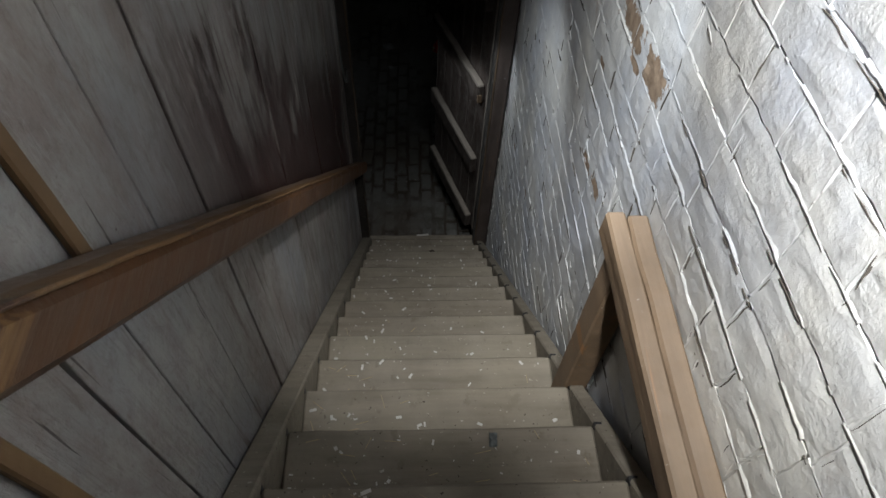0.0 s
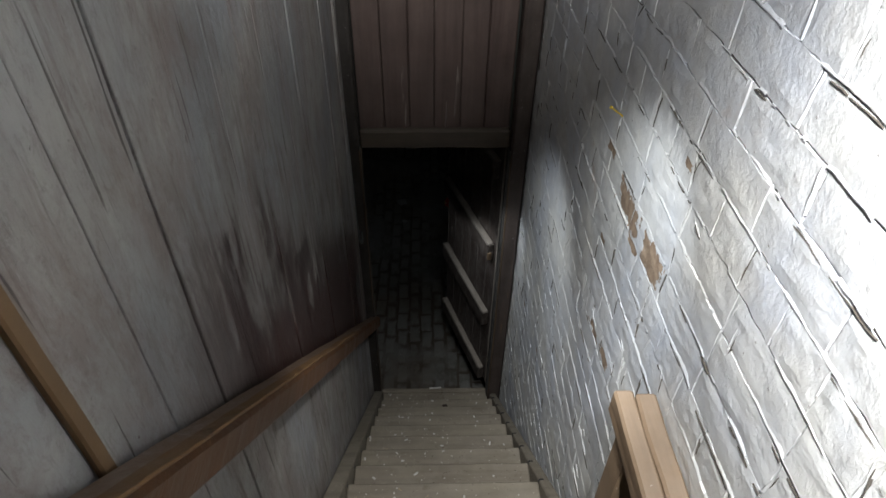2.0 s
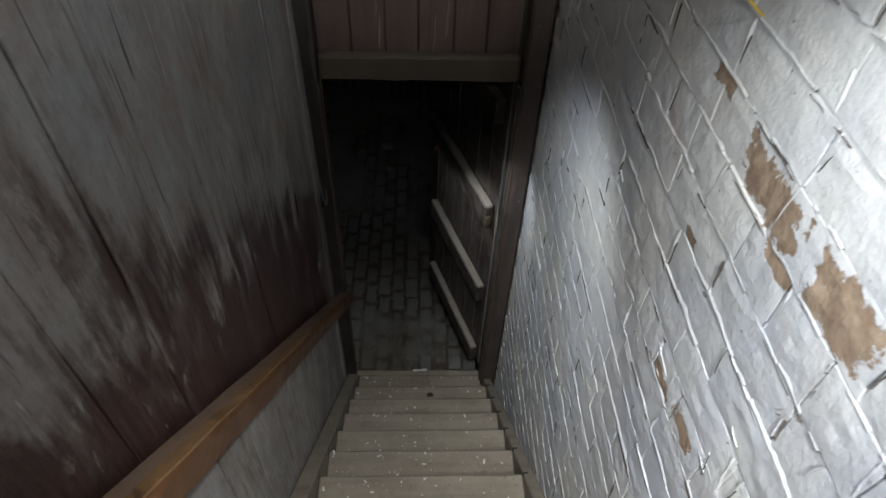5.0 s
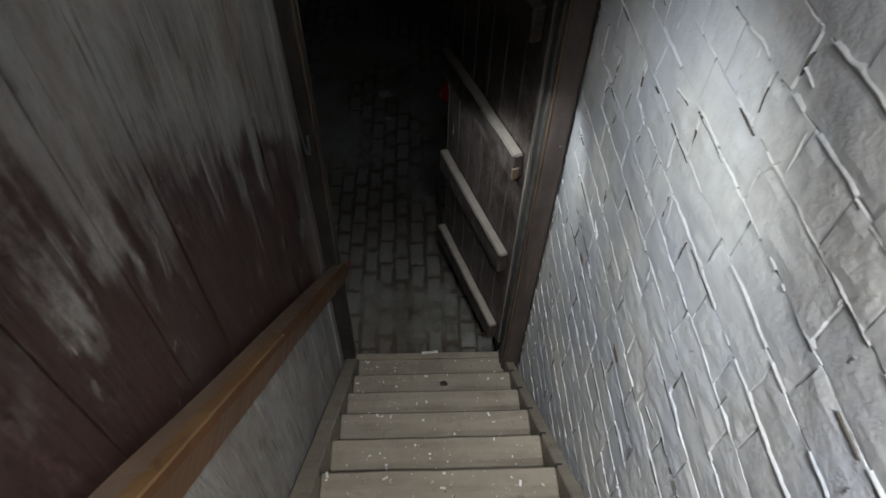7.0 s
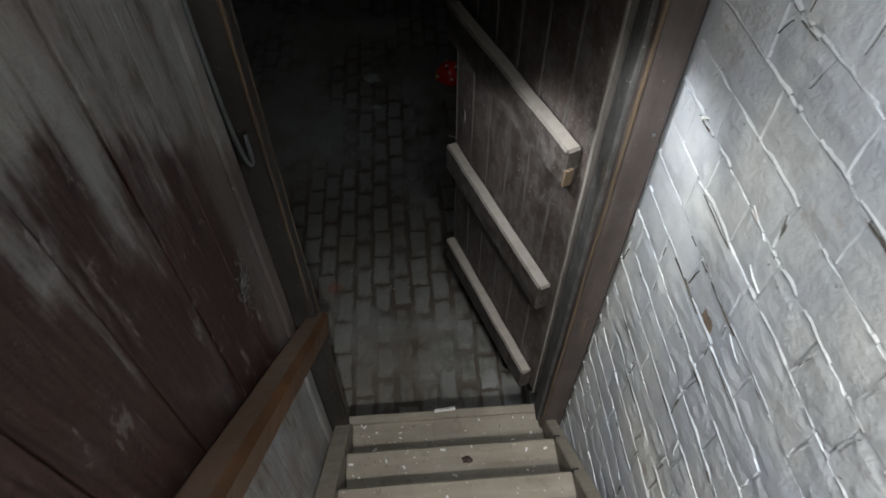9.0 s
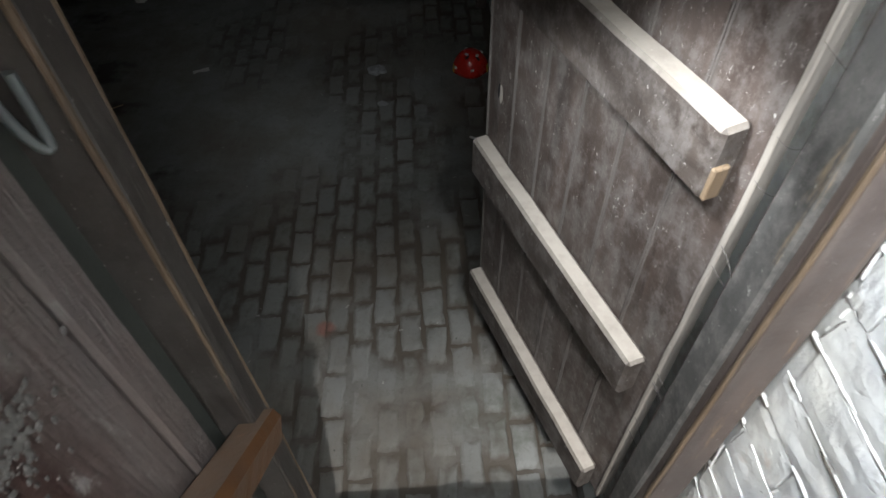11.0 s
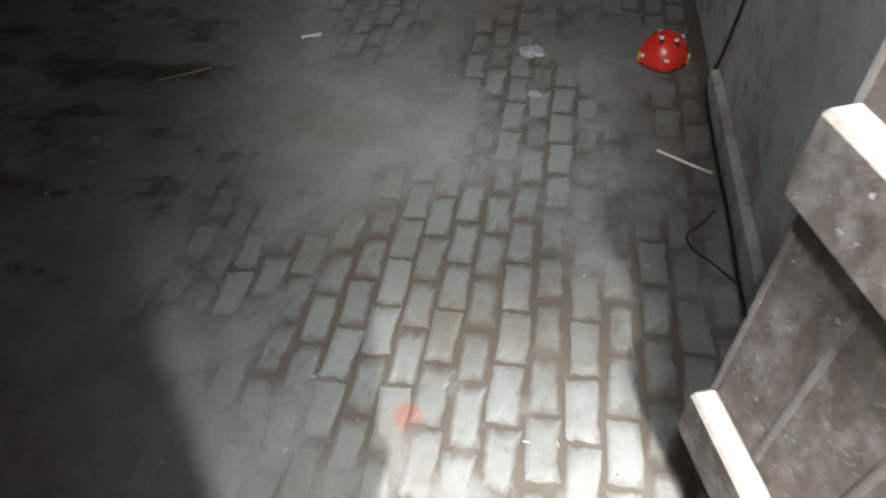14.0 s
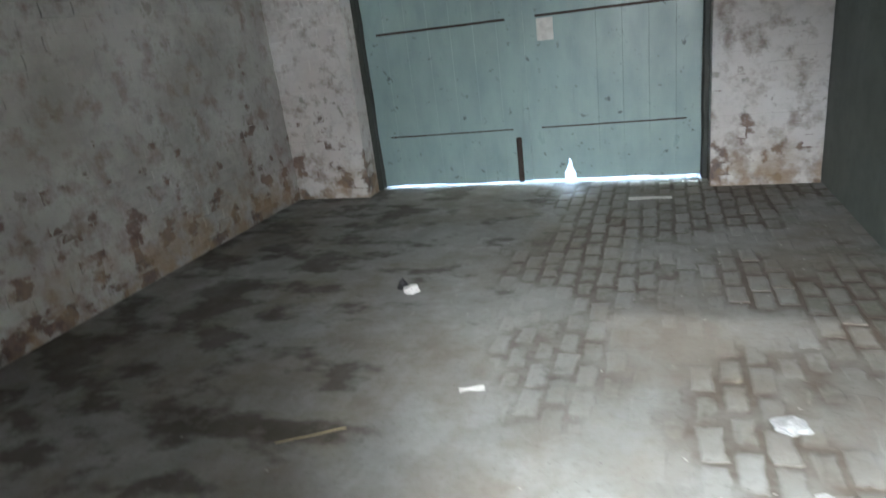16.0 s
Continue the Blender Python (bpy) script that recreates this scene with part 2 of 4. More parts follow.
def floor_tone(m, pale):
    """Grey dust, brown dirt and damp that cover bricks and joints alike."""
    mix2 = lambda a, b, k: m.calc("ADD", m.calc("MULTIPLY", a, 1 - k), m.calc("MULTIPLY", b, k))
    x, y = m.axis(0), m.axis(1)
    c = pale
    brown = m.step(mix2(m.noise(1.3, 4, m.scaled((1, 0.8, 1))), m.noise(6, 5, rough=0.6), 0.3), 0.46, 0.60)
    c = m.mix(m.calc("MULTIPLY", brown, 0.6), c, (0.118, 0.094, 0.068))
    # rounded damp spots, closest together towards the left wall
    spot = mix2(m.noise(3.4, 3, m.scaled((0.75, 1.15, 1)), 0.5), m.noise(13, 5, rough=0.65), 0.22)
    side = m.calc("ADD", x, m.calc("MULTIPLY", m.calc("SUBTRACT", m.noise(0.9, 3), 0.5), 1.6))
    reach = m.calc("ADD", m.step(side, -2.5, -0.8, 0.50, 0.66), m.step(y, 5.0, 4.2, 0.0, 0.1))
    damp = m.step(m.calc("SUBTRACT", spot, reach), -0.025, 0.055, 0.0, 0.85)
    c = m.mix(damp, c, (0.040, 0.034, 0.024))
    moss = m.calc("MULTIPLY", m.step(m.noise(3.1, 6, rough=0.65), 0.50, 0.62), m.step(side, 0.0, 0.5))
    c = m.mix(m.calc("MULTIPLY", moss, 0.65), c, (0.052, 0.056, 0.034))
    dx, dy = m.calc("SUBTRACT", x, -0.305), m.calc("SUBTRACT", y, 4.155)
    r = m.calc("SQRT", m.calc("ADD", m.calc("MULTIPLY", dx, dx), m.calc("MULTIPLY", dy, dy)))
    red = m.step(m.calc("ADD", r, m.calc("MULTIPLY", m.noise(22, 4), 0.03)), 0.042, 0.062, 0.6, 0.0)
    c = m.mix(red, c, (0.24, 0.075, 0.05))
    c = m.mix(m.step(m.noise(34, 8, rough=0.85), 0.52, 0.66, 0.0, 0.5), c, (0.085, 0.074, 0.058))
    c = m.mix(m.step(m.noise(90, 4, rough=0.6), 0.70, 0.74, 0.0, 0.7), c, (0.33, 0.33, 0.315))
    c = m.mix(m.step(m.noise(52, 3), 0.705, 0.735, 0.0, 0.8), c, (0.03, 0.026, 0.02))
    level = m.calc("ADD", m.axis(2), m.calc("MULTIPLY", m.calc("SUBTRACT", m.noise(24, 5), 0.5), 0.009))
    return m.mix(m.step(level, -0.0075, -0.0015, 0.88, 0.0), c, (0.062, 0.047, 0.033))


def floor_brick():
    m = Mat("worn_floor_brick", 0.8)
    mid, fine = m.noise(7, 6, rough=0.65), m.noise(70, 5)
    c = m.mix(m.rnd, (0.148, 0.147, 0.136), (0.186, 0.186, 0.174))
    c = m.mix(m.step(mid, 0.35, 0.7, 0, 0.6), c, (0.206, 0.210, 0.202))
    c = m.mix(m.step(m.noise(45, 5, rough=0.7), 0.58, 0.74, 0, 0.3), c, (0.10, 0.09, 0.075))
    c = floor_tone(m, c)
    return m.done(c, m.calc("ADD", mid, m.calc("MULTIPLY", fine, 0.3)), 0.4, 0.006, m.step(mid, 0.3, 0.7, 0.5, 0.8))


def floor_bed():
    m = Mat("dirt_and_dust_on_floor", 0.9)
    mid, big = m.noise(24, 6), m.noise(1.6, 4)
    c = m.mix(m.step(m.noise(5, 6), 0.35, 0.68), (0.160, 0.160, 0.150), (0.206, 0.210, 0.202))
    c = m.mix(m.step(mid, 0.48, 0.75, 0, 0.25), c, (0.13, 0.115, 0.095))
    return m.done(floor_tone(m, c), m.calc("ADD", mid, big), 0.4, 0.006, m.step(m.noise(3, 4), 0.35, 0.65, 0.55, 0.9))


def plaster(name, a, b, peel=0.0, bare=0.0):
    """peel: brick showing low down; bare: share of bricks that have lost their paint, low down."""
    m = Mat(name, 0.8)
    mid, big = m.noise(10, 7, rough=0.7), m.noise(1.7, 5)
    c = m.mix(m.step(big, 0.35, 0.65), a, b)
    c = m.mix(m.step(mid, 0.5, 0.75, 0, 0.6), c, tuple(v * 0.5 for v in a))
    if peel:
        z = m.axis(2)
        f = m.calc("ADD", m.noise(6.5, 6, rough=0.62), m.step(z, 0.0, 1.3, peel, 0.0))
        c = m.mix(m.step(f, 0.53, 0.70, 0, 0.75), c, m.mix(mid, (0.13, 0.080, 0.060), (0.22, 0.17, 0.135)))
        c = m.mix(m.step(m.noise(8, 5), 0.60, 0.67, 0, 0.7), c, (0.20, 0.19, 0.165))
    if bare:
        z = m.axis(2)
        lost = m.calc("ADD", m.calc("MULTIPLY", m.rnd, 0.16), m.calc("MULTIPLY", m.noise(6.0, 5, rough=0.55), 1.3))
        lost = m.calc("ADD", lost, m.step(z, 0.15, 1.5, bare, bare - 0.32))
        clay = m.mix(m.step(mid, 0.35, 0.65), (0.062, 0.034, 0.026), (0.155, 0.088, 0.064))
        c = m.mix(m.step(lost, 0.97, 1.06, 0.0, 0.85), c, clay)
        c = m.mix(m.calc("MULTIPLY", m.step(z, 0.05, 0.42, 0.8, 0.0), m.step(m.noise(5, 5), 0.42, 0.58)), c, (0.25, 0.175, 0.105))
    return m.done(c, m.calc("ADD", mid, m.calc("MULTIPLY", m.noise(50, 5), 0.3)), 0.6, 0.015)


def plain(name, colour, rough=0.5, metal=0.0, vary=0.25, scale=18):
    m = Mat(name, rough, metal)
    n = m.noise(scale, 5)
    c = m.mix(m.step(n, 0.35, 0.7, 0, 1), colour, tuple(v * (1 - vary) for v in colour))
    return m.done(c, n, 0.15, 0.004, m.step(n, 0.3, 0.7, max(rough - 0.1, 0.05), min(rough + 0.1, 1)))


def gate_paint():
    m = Mat("teal_gate_paint", 0.35)
    n = m.noise(6, 6, m.scaled((1, 1, 0.4)))
    c = m.mix(m.step(n, 0.35, 0.7), (0.27, 0.37, 0.365), (0.21, 0.30, 0.305))
    c = m.mix(m.step(m.noise(16, 5), 0.64, 0.70, 0, 0.7), c, (0.05, 0.06, 0.06))
    return m.done(c, m.noise(14, 4, m.scaled((6, 6, 0.6))), 0.25, 0.006, m.step(n, 0.3, 0.7, 0.25, 0.5))


WASH, BEADS, BOARDS, TREAD = whitewash(), whitewash("whitewashed_mortar", ()), painted_boards(), tread_wood()
# dark colour standing for the shade inside cracks and beside joints
CRACK = plain("crack_shade", (0.075, 0.066, 0.056), 0.95)
FLOORB, BED = floor_brick(), floor_bed()
RAILW = wood("worn_varnished_rail", (0.036, 0.016, 0.008), (0.135, 0.060, 0.021), 1, dust=0.5, rough=0.40, speck=0.015, chip=0.02, chip_col=(0.19, 0.105, 0.04))
OCHRE = wood("rubbed_ochre_edge", (0.10, 0.050, 0.020), (0.22, 0.125, 0.048), 1, rough=0.5, speck=0.02, chip=0.05, chip_col=(0.06, 0.03, 0.018))
RAWW = wood("bare_pale_timber", (0.16, 0.10, 0.055), (0.29, 0.20, 0.12), 1, dust=0.25, rough=0.75, speck=0.03, chip=0.07, chip_col=(0.30, 0.155, 0.065))
BATTEN = wood("raw_batten", (0.12, 0.068, 0.028), (0.20, 0.12, 0.055), 2, rough=0.7)
DOORW = wood("dark_door_wood", (0.024, 0.016, 0.013), (0.066, 0.046, 0.037), 2, rough=0.55, speck=0.07)
LEDGEW = wood("dusty_door_ledge", (0.018, 0.012, 0.009), (0.050, 0.036, 0.028), 1, dust=0.80, rough=0.65, speck=0.06)
FRAMEW = wood("scuffed_frame_wood", (0.038, 0.026, 0.022), (0.095, 0.072, 0.062), 2, dust=0.5, rough=0.55, speck=0.05, chip=0.015, chip_col=(0.22, 0.14, 0.075))
# frame wood darkened for the left post, its dimmer light put into the colour
POSTW = wood("shaded_post_wood", (0.016, 0.013, 0.011), (0.042, 0.035, 0.030), 2, rough=0.55, speck=0.05, chip=0.0, chip_col=(0.20, 0.115, 0.05))
WORNED = wood("worn_bare_edge", (0.055, 0.034, 0.019), (0.16, 0.108, 0.062), 2, rough=0.75, speck=0.03, chip=0.20, chip_col=(0.022, 0.017, 0.013))
LINTELW = wood("worn_lintel_wood", (0.060, 0.046, 0.034), (0.125, 0.100, 0.074), 0, dust=0.3, rough=0.7)
PANELW = wood("stained_panel_boards", (0.065, 0.040, 0.035), (0.135, 0.095, 0.082), 2, rough=0.65, speck=0.01, chip=0.02, chip_col=(0.30, 0.26, 0.23))
DARKW = wood("dark_green_wood", (0.018, 0.022, 0.018), (0.05, 0.055, 0.048), 2, rough=0.6)
MORTAR = WASH
STOPW = wood("grey_painted_stop", (0.026, 0.025, 0.023), (0.062, 0.060, 0.056), 2, rough=0.7, speck=0.06, chip=0.05, chip_col=(0.17, 0.125, 0.08))
BEADW = wood("dusty_bead", (0.055, 0.047, 0.042), (0.13, 0.115, 0.105), 2, rough=0.7)
EDGEW = wood("pale_bare_edge", (0.15, 0.13, 0.11), (0.30, 0.27, 0.235), 2, rough=0.8, speck=0.03, chip=0.08, chip_col=(0.06, 0.048, 0.04))
GREYPL = plaster("grey_cellar_plaster", (0.42, 0.42, 0.40), (0.31, 0.315, 0.30), 0.05)
PEELPL = plaster("peeling_whitewash", (0.40, 0.395, 0.385), (0.27, 0.26, 0.24), 0.03, 0.24)
RECESS = plaster("stained_green_boards", (0.17, 0.19, 0.17), (0.115, 0.13, 0.115))
PIERPL = plaster("painted_pier", (0.58, 0.57, 0.57), (0.50, 0.475, 0.46), 0.02, 0.18)
CEIL = plaster("ceiling_plaster", (0.33, 0.32, 0.30), (0.26, 0.25, 0.24))
GATE = gate_paint()
RED = plain("glossy_red_plastic", (0.55, 0.025, 0.015), 0.28, 0, 0.2)
BLACK = plain("black_rubber", (0.012, 0.012, 0.013), 0.5)
PIPE = plain("grey_conduit", (0.12, 0.135, 0.135), 0.45, 0.2)
PAPER = plain("dirty_white_paper", (0.62, 0.61, 0.58), 0.8)
LUMP = plain("white_plaster_lump", (0.31, 0.315, 0.315), 0.85)
CRUMB = plain("pale_crumbs", (0.33, 0.32, 0.30), 0.85)
LIME = plain("old_lime_splash", (0.12, 0.115, 0.108), 0.9, 0, 0.5, 40)
STEEL = plain("dull_steel", (0.30, 0.30, 0.30), 0.4, 0.9)
RUST = plain("rusty_iron", (0.05, 0.035, 0.028), 0.6, 0.4)
YELLOW = plain("yellow_sticker", (0.65, 0.45, 0.05), 0.5)
STRAW = plain("pale_straw", (0.42, 0.34, 0.20), 0.8)
LEAF = plain("dull_green_leaf", (0.06, 0.085, 0.03), 0.7)


# ---- building helpers ----
def part(name, bm, material, parent=None, label="", smooth=False):
    me = bpy.data.meshes.new(name)
    bm.normal_update()
    if smooth:
        for f in bm.faces:
            f.smooth = True
    bm.to_mesh(me)
    bm.free()
    me.materials.append(material)
    ob = new(name, me)
    ob.parent = parent
    if label:
        ob["label"] = label
    return ob


def thing(name, label, category, place=(0, 0, 0), group="", kind=""):
    ob = new(name)
    ob.location = place
    ob.empty_display_size = 0.1
    return tagged(ob, label, category, group, kind)


def block(size, bevel=0.004, cuts=0, rough=0.0, seed=0, bm=None, at=(0, 0, 0), turn=None):
    """A bevelled block, its longest side cut up and made uneven."""
    out = bmesh.new()
    bmesh.ops.create_cube(out, size=1.0, matrix=Matrix.Diagonal((*size, 1)))
    if bevel:
        bmesh.ops.bevel(out, geom=list(out.edges), offset=min(bevel, min(size) * 0.4), segments=1, affect="EDGES")
    n = max(range(3), key=lambda i: size[i])
    way = Vector([1.0 if i == n else 0.0 for i in range(3)])
    for k in range(cuts):
        spot = way * (size[n] * ((k + 1) / (cuts + 1) - 0.5))
        bmesh.ops.bisect_plane(out, geom=list(out.verts) + list(out.edges) + list(out.faces), plane_co=spot, plane_no=way)
    if rough:
        for v in out.verts:
            v.co += noise.noise_vector(v.co * 9.0 + Vector((seed * 3.7, seed * 1.3, 0))) * rough
    m = Matrix.Translation(at) @ (turn.to_4x4() if turn is not None else Matrix())
    bmesh.ops.transform(out, matrix=m, verts=out.verts)
    if bm is None:
        return out
    me = bpy.data.meshes.new("tmp")
    out.to_mesh(me)
    out.free()
    bm.from_mesh(me)
    bpy.data.meshes.remove(me)
    return bm


def span(x0, x1, y0, y1, z0, z1, **k):
    return block((x1 - x0, y1 - y0, z1 - z0), at=((x0 + x1) / 2, (y0 + y1) / 2, (z0 + z1) / 2), **k)


def slab(name, x0, x1, y0, y1, z0, z1, material, label, category):
    """A plain piece of the setting."""
    ob = part(name, span(x0, x1, y0, y1, z0, z1, bevel=0), material)
    return tagged(ob, label, category, kind="structure")


def tube(name, pts, radius, material, parent=None, label=""):
    cu = bpy.data.curves.new(name, "CURVE")
    cu.dimensions, cu.bevel_depth, cu.bevel_resolution, cu.use_fill_caps = "3D", radius, 3, True
    sp = cu.splines.new("NURBS")
    sp.points.add(len(pts) - 1)
    for p, q in zip(sp.points, pts):
        p.co = (*q, 1)
    sp.use_endpoint_u, sp.order_u, sp.resolution_u = True, 3, 8
    tmp = bpy.data.objects.new("tmp", cu)
    scene.collection.objects.link(tmp)
    me = bpy.data.meshes.new_from_object(tmp.evaluated_get(bpy.context.evaluated_depsgraph_get()))
    bpy.data.objects.remove(tmp)
    me.materials.append(material)
    ob = new(name, me)
    ob.parent = parent
    if label:
        ob["label"] = label
    return ob


def joined(name, pieces, material, parent=None, label="stuff", smooth=False):
    """Many placed copies of meshes in one mesh."""
    verts, faces, base = [], [], 0
    for me, m in pieces:
        verts += [m @ v.co for v in me.vertices]
        faces += [[base + i for i in p.vertices] for p in me.polygons]
        base += len(me.vertices)
    me = bpy.data.meshes.new(name)
    me.from_pydata(verts, [], faces)
    me.polygons.foreach_set("use_smooth", [smooth] * len(faces))
    me.materials.append(material)
    ob = new(name, me)
    ob.parent = parent
    return tagged(ob, label, kind="stuff")


# ---- setting ----
Y0, Z0, GOING, RISE, STEPS = 0.749, 2.82, 0.1857, 0.1832, 13   # nosing of step 0; step 13 is the door sill
LW, RW, DY = -0.21, 0.69, 3.155     # left wall face, right wall face, door plane
nose = lambda i: (Y0 + GOING * i, Z0 - RISE * i)
TOP = 5.2

right_wall = slab("wall_right", RW + 0.007, RW + 0.30, -1.4, 3.24, 0.0, TOP, MORTAR, "whitewashed brick stair wall with flaking paint", "wall")
left_wall = slab("wall_left", LW - 0.17, LW - 0.026, -1.4, DY + 0.04, 0.0, TOP, DARKW, "old stair partition of painted vertical boards", "wall")
slab("wall_back", LW - 0.17, RW + 0.30, -1.55, -1.4, 0.0, TOP, GREYPL, "plain plaster wall behind the stair head", "wall")
slab("ceiling", LW - 0.17, RW + 0.30, -1.4, DY + 0.12, TOP, TOP + 0.1, CEIL, "plain plaster stair ceiling", "ceiling")
ZL = Z0 + RISE * 4
slab("landing_floor", LW, RW, -1.4, nose(-4)[0] - 0.002, ZL - 0.12, ZL, TREAD, "dusty board landing at the stair head", "floor")

# cellar shell
CX0, CX1, CY1, CZ = -3.65, 0.68, 9.05, 2.78
slab("cellar_wall_left", CX0 - 0.3, CX0, DY, CY1 + 0.5, 0.0, CZ, PEELPL, "whitewashed cellar wall with peeled brick patches", "wall")
slab("cellar_wall_front", CX0, LW - 0.17, DY - 0.1, DY + 0.09, 0.0, CZ, PEELPL, "plain cellar wall beside the stair door", "wall")
slab("cellar_wall_right", CX1, CX1 + 0.3, 3.24, 6.75, 0.0, CZ, GREYPL, "stained grey plaster cellar wall", "wall")
slab("cellar_ceiling", CX0 - 0.3, CX1 + 0.4, DY + 0.05, CY1 + 0.5, CZ, CZ + 0.1, CEIL, "plain cellar ceiling", "ceiling")
slab("wall_gate_pier_left", CX0, -2.93, CY1, CY1 + 0.45, 0.0, CZ, PIERPL, "peeling painted brick pier beside the gate", "wall")
slab("wall_gate_pier_right", -0.13, 0.60, CY1 - 0.03, CY1 + 0.45, 0.0, CZ, PIERPL, "peeling painted brick pier beside the gate", "wall")
slab("wall_gate_lintel", -2.93, -0.13, CY1, CY1 + 0.45, 2.45, CZ, PIERPL, "painted lintel over the gate", "wall")
slab("cellar_wall_recess", 0.61, 0.98, 6.78, CY1 + 0.45, 0.0, CZ, RECESS, "dark boarded recess in the cellar wall", "wall")
slab("ground", -6, 4, CY1 + 0.45, 14, -0.2, -0.012, FLOORB, "pale yard ground outside the gate", "ground")
floor = slab("floor", CX0 - 0.3, 1.0, DY - 0.1, CY1 + 0.45, -0.2, -0.02, BED, "worn brick cellar floor with dirt filled joints", "floor")
# dirt that fills the joints and lies over some of the bricks
bm = bmesh.new()
bmesh.ops.create_grid(bm, x_segments=170, y_segments=240, size=0.5)
for v in bm.verts:
    x, y = CX0 + (v.co.x + 0.5) * (CX1 - CX0), DY + 0.09 + (v.co.y + 0.5) * 6.3
    a = noise.fractal(Vector((x * 1.7, y * 1.3, 3.3)), 0.8, 2.0, 4)
    b = noise.noise(Vector((x * 9, y * 9, 7.7)))
    c = min(max((-0.75 - x) / 1.2, 0), 1)
    near = math.exp(-((x + 0.75) / 0.7) ** 2 - ((y - 5.9) / 0.75) ** 2)
    film = min(max(a * 1.15 + 0.22 + 0.22 * b + 1.0 * c + 0.45 * near, 0), 1)      # how far the grey film fills the joints
    film = film * film * (3 - 2 * film)
    v.co = Vector((x, y, -0.0085 + 0.0066 * film + 0.0045 * min(c + 0.75 * near, 1) + 0.0012 * b))
tagged(part("dirt_layer", bm, BED, floor, smooth=True), "grey dirt and dust lying over the floor bricks", kind="stuff")

# ---- staircase ----
stair = thing("staircase", "steep dusty wooden staircase between two walls", "stairs", (0.2, nose(13)[0], 0.0))
rng = random.Random(3)
SX0, SX1 = -0.146, 0.617


def at_stair(ob):
    ob.matrix_parent_inverse = Matrix.Translation(-stair.location)
    return ob


for i in range(-4, 14):
    y, z = nose(i)
    back = GOING + 0.03 if i > -4 else 0.05
    deep = 0.03
    bm = span(SX0, SX1, y - back, y, z - deep, z, bevel=0.006, cuts=9, rough=0.0025, seed=i + 9)
    at_stair(part("tread", bm, TREAD, stair))
    low = z - RISE if i < 13 else 0.0
    bm = span(SX0 + 0.004, SX1, y - 0.030, y - 0.007, low + 0.001, z - deep - 0.001, bevel=0.002, cuts=5, rough=0.002, seed=i)
    at_stair(part("riser", bm, TREAD, stair))


def stringer(x0, x1, rise):
    bm = bmesh.new()
    ya, za = nose(-4)
    yb, zb = nose(12.9)
    prof = [(ya - 0.1, za + rise + 0.1), (yb, zb + rise), (yb, zb - 0.25), (ya - 0.1, za - 0.15)]
    vs = [[bm.verts.new((x, y, z)) for y, z in prof] for x in (x0, x1)]
    bm.faces.new(vs[0][::-1]), bm.faces.new(vs[1])
    for k in range(4):
        bm.faces.new((vs[0][k], vs[0][(k + 1) % 4], vs[1][(k + 1) % 4], vs[1][k]))
    bmesh.ops.recalc_face_normals(bm, faces=bm.faces)
    bmesh.ops.bevel(bm, geom=list(bm.edges), offset=0.005, segments=1, affect="EDGES")
    return bm


at_stair(part("stringer", stringer(LW + 0.002, SX0 - 0.002, 0.035), TREAD, stair))
at_stair(part("stringer", stringer(SX1 + 0.002, SX1 + 0.045, 0.004), TREAD, stair))
for i, x, d in [(i, SX0 - 0.0012, -0.02) for i in range(-1, 13)] + [(i, SX1 + 0.0008, 0.02) for i in range(-1, 13)]:
    y, z = nose(i)
    bm = bmesh.new()
    a = [bm.verts.new(p) for p in ((x, y - 0.014, z + 0.004), (x, y + 0.007, z + 0.004), (x, y + 0.001, z - 0.036))]
    b = [bm.verts.new((v.co.x + d, v.co.y, v.co.z)) for v in a]
    bm.faces.new(a), bm.faces.new(b[::-1])
    for k in range(3):
        bm.faces.new((a[k], b[k], b[(k + 1) % 3], a[(k + 1) % 3]))
    bmesh.ops.recalc_face_normals(bm, faces=bm.faces)
    at_stair(part("housing_slot", bm, BLACK, stair, "dark slot in the stringer"))

# ---- handrail ----
rail = thing("handrail", "worn brown varnished plank handrail on the board wall", "handrail", (-0.17, 3.17, 1.2))
ya, yb = -0.3, 3.165
slope = lambda y: 4.325 - 0.985 * y
lean = Matrix.Rotation(math.atan2(slope(yb) - slope(ya), yb - ya), 3, "X")
bm = block((0.072, math.hypot(yb - ya, slope(yb) - slope(ya)), 0.072), bevel=0.014, cuts=26, rough=0.003, seed=2, at=(-0.164, (ya + yb) / 2, slope((ya + yb) / 2)), turn=lean)
p = part("rail", bm, RAILW, rail)
p.matrix_parent_inverse = Matrix.Translation(-rail.location)
off = lean @ Vector((0.020, 0.0, 0.0345))
yc = 2.25
bm = block((0.026, math.hypot(yc - ya, slope(yc) - slope(ya)) - 0.01, 0.006), bevel=0.002, cuts=40, rough=0.0016, seed=5, at=(-0.164 + off.x, (ya + yc) / 2 + off.y, slope((ya + yc) / 2) + off.z), turn=lean)
p = part("worn_edge", bm, OCHRE, rail, "upper edge rubbed to ochre wood")
p.matrix_parent_inverse = Matrix.Translation(-rail.location)

